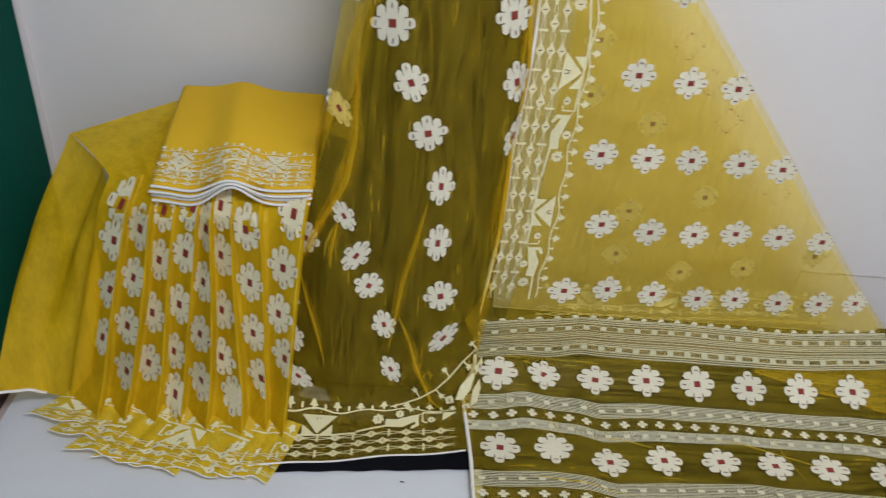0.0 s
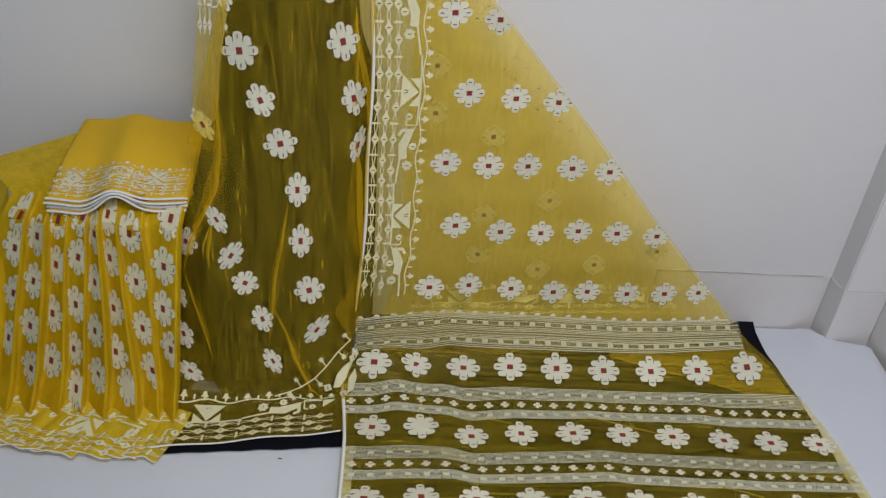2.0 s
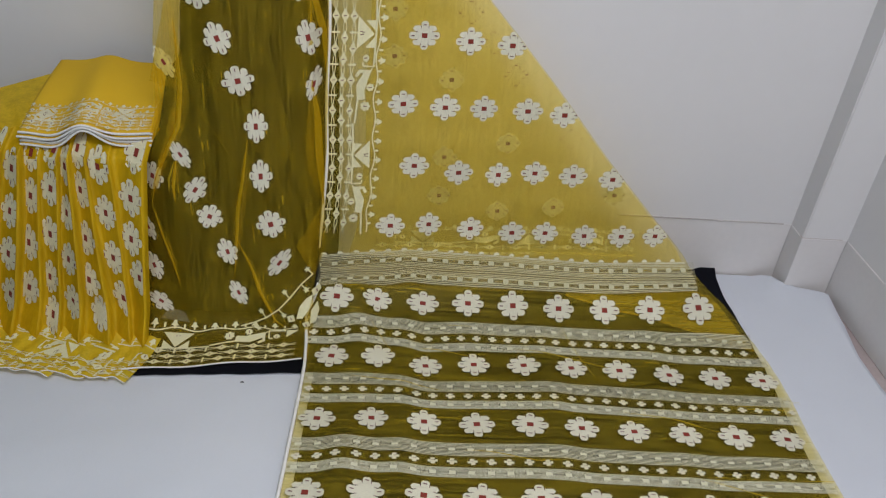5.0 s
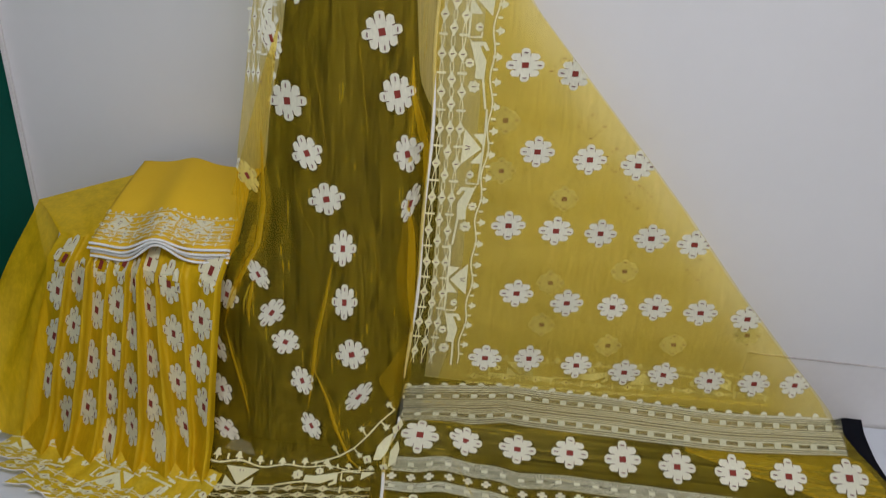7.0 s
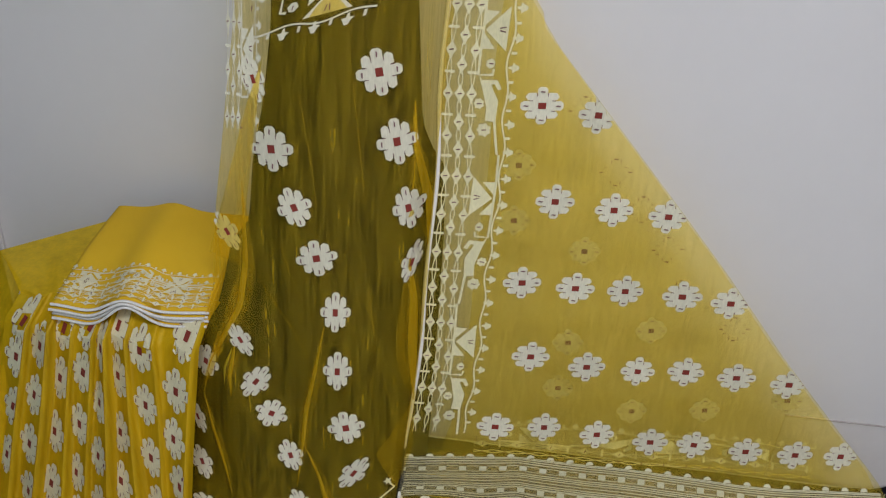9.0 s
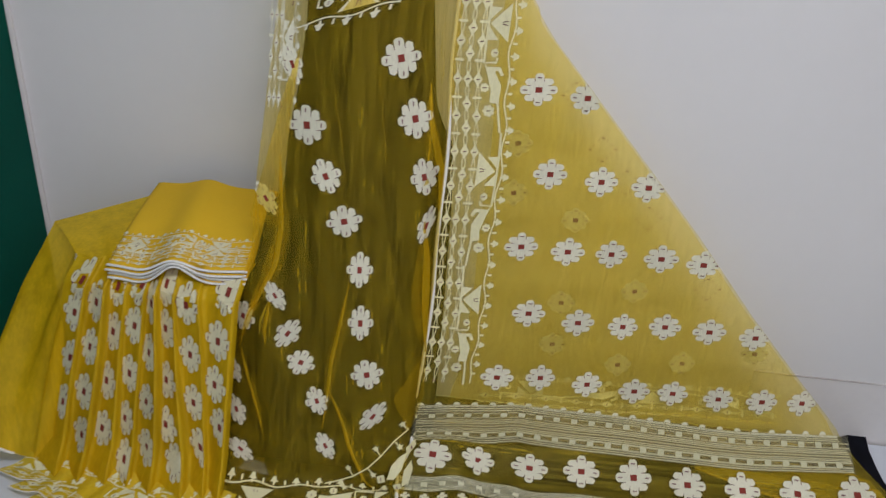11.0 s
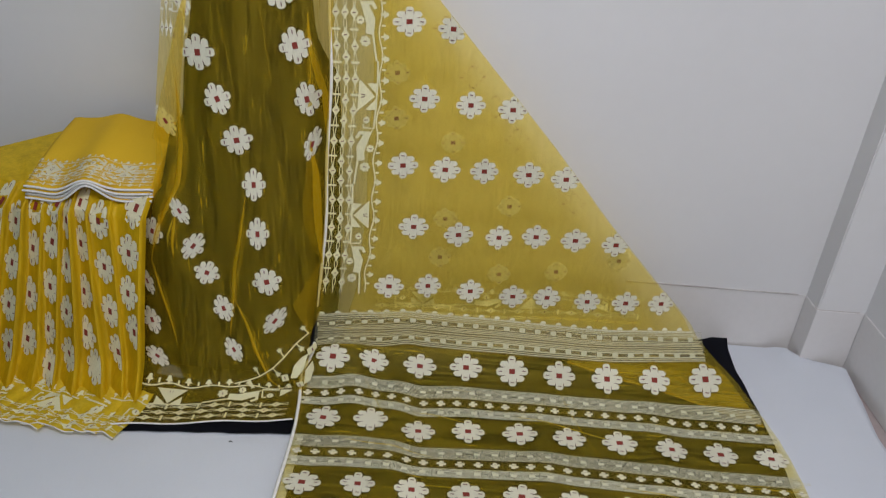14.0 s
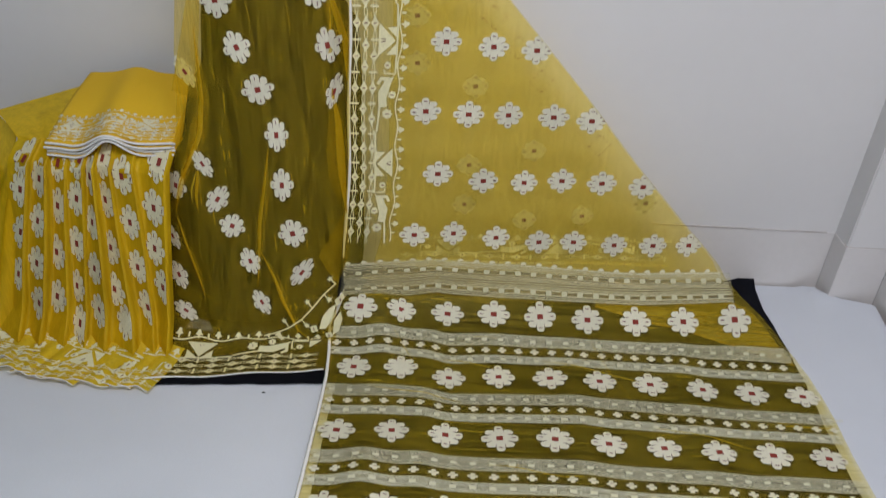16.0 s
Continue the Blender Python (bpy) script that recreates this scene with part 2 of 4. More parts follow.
def flower_polys(r=0.036, upright=False):
    """Eight-petalled stepped flower with a red square heart; r: half its width. The dark floats all run along the weft."""
    k = r / 0.036
    out = [([(-0.0215, -0.0125), (-0.0125, -0.0205), (0.0125, -0.0205), (0.0215, -0.0125), (0.0215, 0.0125), (0.0125, 0.0205), (-0.0125, 0.0205), (-0.0215, 0.0125)], 0)]
    side = [(0.0180, -0.0080), (0.0215, -0.0092), (0.0335, -0.0092), (0.0385, -0.0048), (0.0385, 0.0048), (0.0335, 0.0092), (0.0215, 0.0092), (0.0180, 0.0080)]
    cap = [(-0.0080, 0.0170), (0.0080, 0.0170), (0.0092, 0.0205), (0.0092, 0.0310), (0.0050, 0.0360), (-0.0050, 0.0360), (-0.0092, 0.0310), (-0.0092, 0.0205)]
    wing = [(0.0090, 0.0090), (0.0205, 0.0106), (0.0262, 0.0112), (0.0302, 0.0170), (0.0255, 0.0245), (0.0112, 0.0250), (0.0102, 0.0200)]
    tick = [(-0.0052, -0.0006), (0.0030, -0.0018), (0.0052, 0.0004), (-0.0030, 0.0014)]
    notch = [(-0.0032, -0.0006), (0.0032, -0.0006), (0.0032, 0.0006), (-0.0032, 0.0006)]
    for fx, fy in ((1, 1), (-1, 1), (-1, -1), (1, -1)):
        turned = 1 if fx * fy > 0 else -1
        out.append(([(x * fx, y * fy) for x, y in wing][::turned], 0))
        out.append(([(0.0205 * fx + x, 0.0098 * fy + y) for x, y in notch], 2))
        out.append(([(0.0096 * fx + x, 0.0215 * fy + y) for x, y in spin(notch, math.pi / 2)], 2))
    for f in (1, -1):
        out.append(([(x * f, y * f) for x, y in side], 0))
        out.append(([(x * f, y * f) for x, y in cap], 0))
        out.append(([(0.0290 * f + x, y) for x, y in tick], 2))
        out.append(([(x, 0.0272 * f + y) for x, y in tick], 2))
    h = 0.0070
    out.append(([(-h, -h * 0.85), (h, -h * 0.85), (h, h * 0.85), (-h, h * 0.85)], 1))
    if upright:
        out = [(spin(p, math.pi / 2), slot) for p, slot in out]
    return [([(x * k, y * k) for x, y in p], slot) for p, slot in out]


FLOWER = flower_polys()
FLOWER_UP = flower_polys(upright=True)


def star(x, y, r, n=6, inner=0.55):
    return [(x + (r if i % 2 else r * inner) * math.cos(math.pi * i / n), y + (r if i % 2 else r * inner) * math.sin(math.pi * i / n)) for i in range(2 * n)]


def ribbon(pts, w):
    """A band of width w along a line of points."""
    left, right = [], []
    for i, (x, y) in enumerate(pts):
        ax, ay = pts[max(0, i - 1)]
        bx, by = pts[min(len(pts) - 1, i + 1)]
        d = math.hypot(bx - ax, by - ay) or 1.0
        nx, ny = -(by - ay) / d * w / 2, (bx - ax) / d * w / 2
        left.append((x + nx, y + ny))
        right.append((x - nx, y - ny))
    return [[left[i], left[i + 1], right[i + 1], right[i]] for i in range(len(pts) - 1)]


PERIOD = 0.566


def border_polys():
    """One repeat of the woven border: across it x runs inwards from the selvedge, along it y; its halves mirror each other's figures."""
    out = []
    groups = []

    def close(name):
        """All shapes drawn since the last call are one piece of the weaving."""
        groups.extend([name] * (len(out) - len(groups)))

    def diamond(x, y, w=0.0090, h=0.0160):
        pts = []
        for a, b in (((w, 0), (0, h)), ((0, h), (-w, 0)), ((-w, 0), (0, -h)), ((0, -h), (w, 0))):
            pts += [a, ((a[0] + b[0]) * 0.45, (a[1] + b[1]) * 0.45)]
        out.append(([(x + p[0], y + p[1]) for p in pts], 0))
        out.append(([(x - 0.004, y - 0.0014), (x + 0.003, y - 0.0005), (x + 0.004, y + 0.0014), (x - 0.003, y + 0.0004)], 2))

    def bar(x, y, half):
        out.append(([(x - half, y - 0.0022), (x + half, y - 0.0022), (x + half, y + 0.0022), (x - half, y + 0.0022)], 0))

    for col, (x, n) in enumerate(((0.0135, 8), (0.0330, 12), (0.0525, 8))):
        step = PERIOD / n
        for i in range(n):
            y = 0.0180 + i * step
            diamond(x, y)
            if n == 8:
                bar(x, y + step / 2, 0.0092)
        # the strand splits in two round the crossbars
        for swing in (0.0017, -0.0017):
            line = [(x + swing * (1 - math.cos(2 * math.pi * n * t / 96.0 - 2 * math.pi * 0.018 / step)), PERIOD * t / 96.0) for t in range(97)]
            out.extend((q, 0) for q in ribbon(line, 0.0016))
        close(("border_strand", col))

    def figure(y0, side, i):
        """Bird-like star, bud on a hook, stepped leaf and two small flowers."""
        def at(pts):
            return [(0.081 + side * (x - 0.081), y0 + y) for x, y in (pts if side > 0 else reversed(pts))]
        out.append((at([(0.0640, 0.122), (0.1010, 0.089), (0.1000, 0.160)]), 0))
        out.append((at([(0.0590, 0.121), (0.0590, 0.092), (0.0830, 0.092)]), 0))
        out.append((at([(0.0590, 0.125), (0.0830, 0.151), (0.0590, 0.152)]), 0))
        out.append((at([(0.0860, 0.1210), (0.0960, 0.1190), (0.0960, 0.1205), (0.0875, 0.1225)]), 2))
        out.append((at([(0.0860, 0.1245), (0.0960, 0.1265), (0.0960, 0.1280), (0.0860, 0.1260)]), 2))
        close(("border_star", i))
        out.append((at([(0.0720, 0.066), (0.0780, 0.060), (0.0850, 0.064), (0.0865, 0.071), (0.0800, 0.078), (0.0725, 0.073)]), 0))
        out.append((at([(0.0765, 0.0685), (0.0830, 0.0680), (0.0835, 0.0698), (0.0770, 0.0702)]), 2))
        out.extend((at(q), 0) for q in ribbon([(0.0600, 0.200), (0.0602, 0.150), (0.0606, 0.090), (0.0610, 0.0500), (0.0840, 0.0510), (0.0855, 0.0600)], 0.0042))
        close(("border_bud", i))
        out.append((at([(0.0620, 0.050), (0.0680, 0.042), (0.0930, 0.043), (0.1015, 0.028), (0.0950, 0.026), (0.0890, 0.036), (0.0830, 0.035), (0.0970, 0.008), (0.0940, -0.027), (0.0760, -0.025), (0.0780, -0.004), (0.0680, 0.032)]), 0))
        out.extend((at(q), 0) for q in ribbon([(0.0920, -0.025), (0.0945, -0.050), (0.0985, -0.083)], 0.0042))
        close(("border_leaf", i))
        for n, (x, y, r) in enumerate(((0.0655, 0.003, 0.0100), (0.0750, -0.041, 0.0130))):
            out.append((at(star(x, y, r, 7, 0.72)), 0))
            out.append((at([(x - 0.004, y - 0.001), (x + 0.004, y - 0.0004), (x + 0.004, y + 0.0012), (x - 0.004, y + 0.0006)]), 2))
            close(("border_blossom", 2 * i + n))

    for i, side in enumerate((1, -1)):
        figure(i * PERIOD / 2, side, i)
    # flowering vine
    out.extend((q, 0) for q in ribbon([(0.1085 + 0.0034 * math.sin(2 * math.pi * 6 * t / 72.0), PERIOD * t / 72.0) for t in range(73)], 0.0028))
    for i in range(12):
        y = (i + 0.35) * PERIOD / 12
        out.append(([(0.1085, y - 0.0014), (0.1150, y - 0.0030), (0.1155, y - 0.0095), (0.1195, y - 0.0060), (0.1260, y - 0.0030), (0.1262, y + 0.0030), (0.1195, y + 0.0050), (0.1160, y + 0.0095), (0.1145, y + 0.0025), (0.1085, y + 0.0014)], 0))
        bar(0.1150, y + PERIOD / 24, 0.0046)
    close(("border_vine", 0))
    return [(pts, slot, group) for (pts, slot), group in zip(out, groups)]


BORDER = border_polys()


BORDER_PIECES = sorted({group for _, _, group in BORDER})


def border_run(f, place, length, parent, material, start=0.0, mats=None, lift=0.0014, inner=0.0):
    """Repeats of the border laid on the cloth f; place(across, along) gives the cloth's own measure."""
    done = 0.0
    while done < length + start + 0.1:
        for piece in BORDER_PIECES:
            verts, faces, index = [], [], []
            for pts, slot, group in BORDER:
                ys = [p[1] + done - start for p in pts]
                if group != piece or min(ys) < -0.004 or max(ys) > length + 0.004 or min(p[0] for p in pts) < inner:
                    continue
                k = len(verts)
                for x, y in pts:
                    a, b = place(x, y + done - start)
                    verts.append(on_cloth(f, a, b, lift + 0.0006 * slot))
                faces.append(tuple(range(k, k + len(pts))))
                index.append(slot)
            if faces:
                mesh_object(piece[0], verts, faces, mats or [material, M_RED, M_TICK], parent, "", index, False)
        done += PERIOD


def tube(name, pts, r, material, parent, label="", sides=6):
    verts, faces = [], []
    n = len(pts)
    for i, p in enumerate(pts):
        d = (Vector(pts[min(n - 1, i + 1)]) - Vector(pts[max(0, i - 1)])).normalized()
        a = d.cross(Vector((0.13, 0.9, 0.4))).normalized()
        b = d.cross(a)
        for k in range(sides):
            t = 2 * math.pi * k / sides
            verts.append(Vector(p) + (a * math.cos(t) + b * math.sin(t)) * r)
    for i in range(n - 1):
        for k in range(sides):
            faces.append((i * sides + k, i * sides + (k + 1) % sides, (i + 1) * sides + (k + 1) % sides, (i + 1) * sides + k))
    return mesh_object(name, verts, faces, material, parent, label)


# ---- the room ----
BACK, LEFT, RIGHT, FRONT, TOP = 1.462, -0.752, 1.655, -2.8, 2.62
box("floor", LEFT - 0.2, RIGHT + 0.2, FRONT - 0.2, BACK + 0.2, -0.12, -0.004, M_FLOOR, label="pale pinkish tiled floor under the white sheet", kind="structure", category="floor")
box("wall_back", LEFT - 0.2, RIGHT + 0.2, BACK, BACK + 0.15, -0.004, TOP, M_WALL, label="off-white painted wall behind the display", kind="structure", category="wall")
box("wall_right", RIGHT, RIGHT + 0.15, FRONT, BACK, -0.004, TOP, M_WALL, label="off-white painted side wall", kind="structure", category="wall")
box("wall_left", LEFT - 0.15, LEFT, FRONT, BACK, -0.004, TOP, M_GREEN, label="dark green painted side wall", kind="structure", category="wall")
box("wall_front", LEFT - 0.2, RIGHT + 0.2, FRONT - 0.15, FRONT, -0.004, TOP, M_WALL, label="off-white painted wall behind the viewer", kind="structure", category="wall")
box("ceiling", LEFT - 0.2, RIGHT + 0.2, FRONT - 0.2, BACK + 0.2, TOP, TOP + 0.12, M_CEIL, label="white painted ceiling", kind="structure", category="ceiling")
# shallow pier in the corner
box("pier", 1.525, RIGHT + 0.01, 1.387, BACK + 0.01, -0.004, TOP - 0.002, M_WALL, bevel=0.003, label="shallow off-white corner pier", kind="structure", category="pier")
# plinth with its joint line
box("trim_plinth_back", 1.02, 1.524, BACK - 0.002, BACK + 0.01, -0.003, 0.184, M_PLINTH, label="flush off-white plinth band", kind="structure", category="plinth")
box("trim_plinth_pier", 1.5225, RIGHT - 0.003, 1.3840, BACK - 0.004, -0.003, 0.184, M_PLINTH, bevel=0.0012, label="flush off-white plinth band", kind="structure", category="plinth")
box("trim_plinth_right", RIGHT - 0.0035, RIGHT + 0.01, FRONT, 1.3835, -0.003, 0.184, M_PLINTH, bevel=0.0012, label="flush off-white plinth band", kind="structure", category="plinth")
box("trim_joint_back", 1.02, 1.50, BACK - 0.0045, BACK + 0.01, 0.184, 0.1858, M_JOINT, label="thin grey joint over the plinth, its shadow put into the colour", kind="structure", category="joint")
box("trim_joint_pier", 1.5235, 1.64, 1.3862, 1.40, 0.184, 0.1862, M_JOINT, label="thin grey joint over the plinth, its shadow put into the colour", kind="structure", category="joint")
box("skirting_left", LEFT, LEFT + 0.012, FRONT, BACK - 0.005, -0.003, 0.075, M_SKIRT, bevel=0.003, label="dark maroon skirting board", kind="structure", category="skirting")
# narrow upright strip along the corner, in the plinth's colour
box("strip_corner_left", LEFT, LEFT + 0.010, BACK - 0.012, BACK - 0.001, 0.0, TOP - 0.01, M_PLINTH, bevel=0.002, label="thin grey strip up the left corner", kind="structure", category="trim")

fixture_places = ((0.60, -0.35), (0.65, -1.9))
for fx, fy in fixture_places:
    fixture = thing("ceiling_light", "flat white ceiling light panel", "ceiling light", (fx, fy, TOP), "ceiling lights")
    bm = box_bm(-0.62, 0.62, -0.27, 0.27, -0.016, 0.0, 0.004)
    part("frame", bm, M_CEIL, fixture)


# ---- white sheet on the floor ----
def white_sheet(u, v):
    x = lerp(-0.725, 1.648, u)
    y = lerp(-1.6, 1.452, v)
    right = along(y, ((-1.6, 1.64), (1.10, 1.615), (1.385, 1.642), (1.46, 1.50)))
    x = min(x, right)
    z = 0.0042 + 0.0040 * noise.noise((x * 2.1, y * 2.3, 0.0)) + 0.0012 * noise.noise((x * 9, y * 7, 3.0))
    far = along(x, ((1.42, 1.454), (1.485, 1.440), (1.515, 1.395), (1.648, 1.345)))
    if y > far - 0.03:
        y = min(y, far)
    z += 0.0020 * noise.noise((3.0 * x + 5.0 * y, 17.0 * y - 6.0 * x, 7.0)) + 0.0030 * max(0.0, noise.noise((4.0 * x - 2.0 * y, 9.0 * y + 5.0 * x, 11.0)) - 0.1)
    z += 0.020 * bump_at(x, 1.505, 0.035) * smooth01((y - 1.30) / 0.12)
    z += 0.020 * smooth01((x - 1.46) / 0.16) * smooth01((y - 1.05) / 0.3)
    z += 0.004 * smooth01((x - 1.05) / 0.3) * math.sin(9 * (x - y))* 0.5
    if u in (0.0, 1.0):
        z -= 0.003
    return x, y, z + 0.001


cloth = sheet("bed_sheet", white_sheet, 110, 130, M_SHEET)
tagged(cloth, "white cotton sheet spread over the floor", "sheet")


# ---- black cloth: hung behind the middle panel and spread below ----
black = thing("black_cloth", "black cotton backing cloth, hung and spread on the sheet", "cloth", (0.05, 1.2, 0.0))


def bulge(x):
    """How far the rounded middle drape recedes to its sides."""
    return (2.0 if x > 0.045 else 0.5) * (x - 0.045) ** 2 + min(0.10, 70.0 * max(0.0, x - 0.192) ** 2)


def middle_y(x, z):
    """The front of the middle drape: rounded, leaning back a little with height."""
    return 1.083 + 0.078 * z + bulge(x) * smooth01(z / 0.2)


def black_back(u, v):
    z = lerp(0.03, 1.50, v)
    l = along(z, ((0.0, -0.265), (0.342, -0.195), (0.456, -0.164), (0.50, -0.142), (0.55, -0.130), (0.619, -0.114), (0.670, -0.079), (0.777, -0.069), (0.874, -0.049), (0.992, -0.034), (1.5, -0.02)))
    r = along(z, ((0.0, 0.245), (0.60, 0.240), (0.73, 0.232), (0.85, 0.200), (1.05, 0.183), (1.5, 0.15)))
    x = lerp(l, r, u)
    y = middle_y(x, z) + 0.045 + 0.004 * noise.noise((x * 14, 0, z * 4)) + 0.42 * max(0.0, z - 1.1)
    return x, y, z


EDGE = 0.218
BLACK_COLUMNS = [lerp(-0.228, EDGE, i / 24) for i in range(25)] + [EDGE + 0.001 + 1.1 * i / 50 for i in range(51)]


def black_floor(u, v):
    """Spread in front and to the right, wide under the laid end of the saree."""
    x = BLACK_COLUMNS[round(u * 75)]
    if x <= EDGE:
        y = lerp(0.906 + 0.085 * (x + 0.24) + 0.003 * noise.noise((x * 25, 0, 0)), 1.452, v)
    else:
        y = lerp(0.16, along((x - EDGE) / 1.101, ((0.0, 1.43), (0.84, 1.43), (0.93, 1.44), (0.96, 1.458), (1.0, 1.458))), v)
        r = along(y, ((0.16, 1.316), (0.80, 1.322), (0.90, 1.326), (1.125, 1.336), (1.24, 1.331), (1.41, 1.331), (1.46, 1.342)))
        x = lerp(EDGE, r + 0.004 * noise.noise((3.0, y * 14, 0)), (x - EDGE) / 1.101)
    z = 0.0105 + 0.0018 * noise.noise((x * 6, y * 6, 1.0)) + 0.012 * smooth01((y - 1.36) / 0.09)
    return x, y, z


sheet("hung_cloth", black_back, 30, 60, M_BLACK, black)
spread = sheet("spread_cloth", black_floor, 75, 140, M_BLACK, black)


# ---- the draped saree: hanging triangle and laid end ----
saree = thing("draped_saree", "sheer yellow muslin saree, white woven flowers, draped over black cloth", "saree", (0.6, 1.25, 0.0))
# curve of the cloth from the laid end up to the hanging part, at x = 0.5
FALL = Profile([(0.10, 0.015), (0.40, 0.015), (0.70, 0.015), (0.92, 0.0155), (1.00, 0.0175), (1.07, 0.027), (1.12, 0.045), (1.16, 0.071), (1.20, 0.108), (1.232, 0.160), (1.2495, 0.215), (1.288, 0.50), (1.328, 0.85), (1.36, 1.10), (1.435, 1.505)])
S_Q, S_S = FALL.of_y(0.99), FALL.of_y(1.155)


def fall_left(s):
    y, z = FALL.at(s)
    if s > 1.234:
        return 0.003 * math.sin(19 * z) + along(z, ((0.20, 0.205), (0.26, 0.213), (0.35, 0.216), (0.47, 0.219), (0.6, 0.224), (1.03, 0.221), (1.52, 0.20)))
    return along(s, ((0.0, 0.190), (0.60, 0.196), (0.77, 0.197), (0.862, 0.196), (0.936, 0.190), (1.020, 0.180), (1.050, 0.196), (1.075, 0.204), (1.103, 0.202), (1.120, 0.188), (1.140, 0.183), (1.18, 0.192), (1.234, 0.206)))


def fall_right(s):
    y, z = FALL.at(s)
    if z > 0.148:
        return along(z, ((0.148, 1.176), (0.254, 1.071), (0.419, 0.915), (0.585, 0.769), (0.725, 0.638), (0.851, 0.518), (0.968, 0.407), (1.035, 0.357), (1.15, 0.30), (1.52, 0.26)))
    return along(s, ((0.0, 1.340), (0.70, 1.346), (0.80, 1.351), (0.88, 1.349), (0.94, 1.340), (0.989, 1.322), (1.045, 1.278), (1.097, 1.232), (1.165, 1.177)))


def fall(x, s):
    """The saree's front layer in metres: x across, s up its length."""
    y, z = FALL.at(s)
    hang = smooth01((z - 0.03) / 0.16)
    y += 0.12 * (x - 0.5) * hang
    y += 0.0045 * math.sin(11 * x + 2.5 * z) * hang + 0.003 * noise.noise((x * 6, 2.0, z * 3)) * hang
    flat = 1 - hang
    z += flat * (0.014 * bump_at(x, 0.310, 0.040) * (0.55 + 0.45 * math.sin(14 * s)) + 0.007 * bump_at(x, 0.425, 0.035) + 0.007 * bump_at(x, 0.77, 0.04) * (0.5 + 0.5 * math.sin(9 * s + 1)) + 0.006 * bump_at(x, 1.04, 0.05))
    z += flat * 0.003 * (1 + noise.noise((x * 8, s * 5, 0.5)))
    over = bump_at(s, S_S, 0.055)
    z += over * (0.022 * bump_at(x, 0.245, 0.075) + 0.020 * smooth01((x - 1.0) / 0.2))
    return Vector((x, y, z))


def fall_sheet(s0, s1):
    return lambda u, v: fall(lerp(fall_left(lerp(s0, s1, v)), fall_right(lerp(s0, s1, v)), u), lerp(s0, s1, v))


S_TOP = FALL.length
S_HANG = FALL.of_z(0.142)
laid = sheet("laid_end", fall_sheet(0.02, S_HANG), 130, 150, M_SHEER_H, saree, "sheer yellow striped end piece spread on the floor")
hanging = sheet("hanging_panel", fall_sheet(S_HANG, S_TOP), 70, 90, M_SHEER, saree, "sheer yellow hanging panel")


def cord(f_left, f, s0, s1, parent, name="selvedge", n=70, r=0.0028):
    tube(name, [f(f_left(lerp(s0, s1, i / n)), lerp(s0, s1, i / n)) + Vector((0, -0.001, 0.001)) for i in range(n + 1)], r, M_CORD, parent, "white selvedge")


cord(fall_left, fall, 0.02, S_TOP, hanging, n=160, r=0.0042)

# flowers of the hanging part, row by row: place across, height
HUNG = (
    (0.390, 0.872), (0.487, 0.861),
    (0.434, 0.707), (0.540, 0.696), (0.638, 0.690),
    (0.394, 0.552), (0.493, 0.543), (0.586, 0.541), (0.693, 0.537), (0.784, 0.531),
    (0.428, 0.401), (0.538, 0.381), (0.638, 0.375), (0.730, 0.381), (0.829, 0.376), (0.933, 0.368),
    (0.377, 0.246), (0.473, 0.248), (0.580, 0.232), (0.690, 0.218), (0.778, 0.218), (0.883, 0.212), (0.984, 0.210), (1.080, 0.207),
)
for x, z in HUNG:
    motif("flower", lambda a, b: fall(min(a, fall_right(b) - 0.002), b), FLOWER, (x, FALL.of_z(z)), hanging, random.uniform(-0.06, 0.06), random.uniform(0.84, 0.97), 0.87)

# border up the selvedge
border_run(fall, lambda a, b: (fall_left(FALL.of_z(0.225) + b) + a * 1.0, FALL.of_z(0.225) + b), 1.05, hanging, M_CREAM, 0.484)

# flower rows of the laid end, from the far one: places across and along the cloth
LAID = (
    ((0.254, 1.054), (0.354, 1.065), (0.469, 1.063), (0.584, 1.067), (0.700, 1.066), (0.818, 1.062), (0.938, 1.063), (1.056, 1.062), (1.182, 1.063)),
    ((0.256, 0.889), (0.366, 0.895), (0.479, 0.868), (0.595, 0.882), (0.716, 0.886), (0.831, 0.883), (0.949, 0.882), (1.067, 0.870), (1.183, 0.872), (1.300, 0.870)),
    ((0.246, 0.688), (0.362, 0.695), (0.476, 0.691), (0.592, 0.690), (0.710, 0.695), (0.823, 0.689), (0.940, 0.686), (1.053, 0.679), (1.170, 0.684), (1.286, 0.682)),
)
REPEAT = 0.1945


def row_at(k, x):
    """Where the k-th flower row runs at x."""
    return along(x, LAID[min(k, 2)]) - REPEAT * max(0, k - 2)


for k in range(6):
    for x, s in LAID[min(k, 2)]:
        s -= REPEAT * max(0, k - 2)
        motif("flower", fall, FLOWER, (x, s), laid, random.uniform(-0.12, 0.10), random.uniform(0.96, 1.08), random.uniform(0.90, 1.02), lift=0.0048)


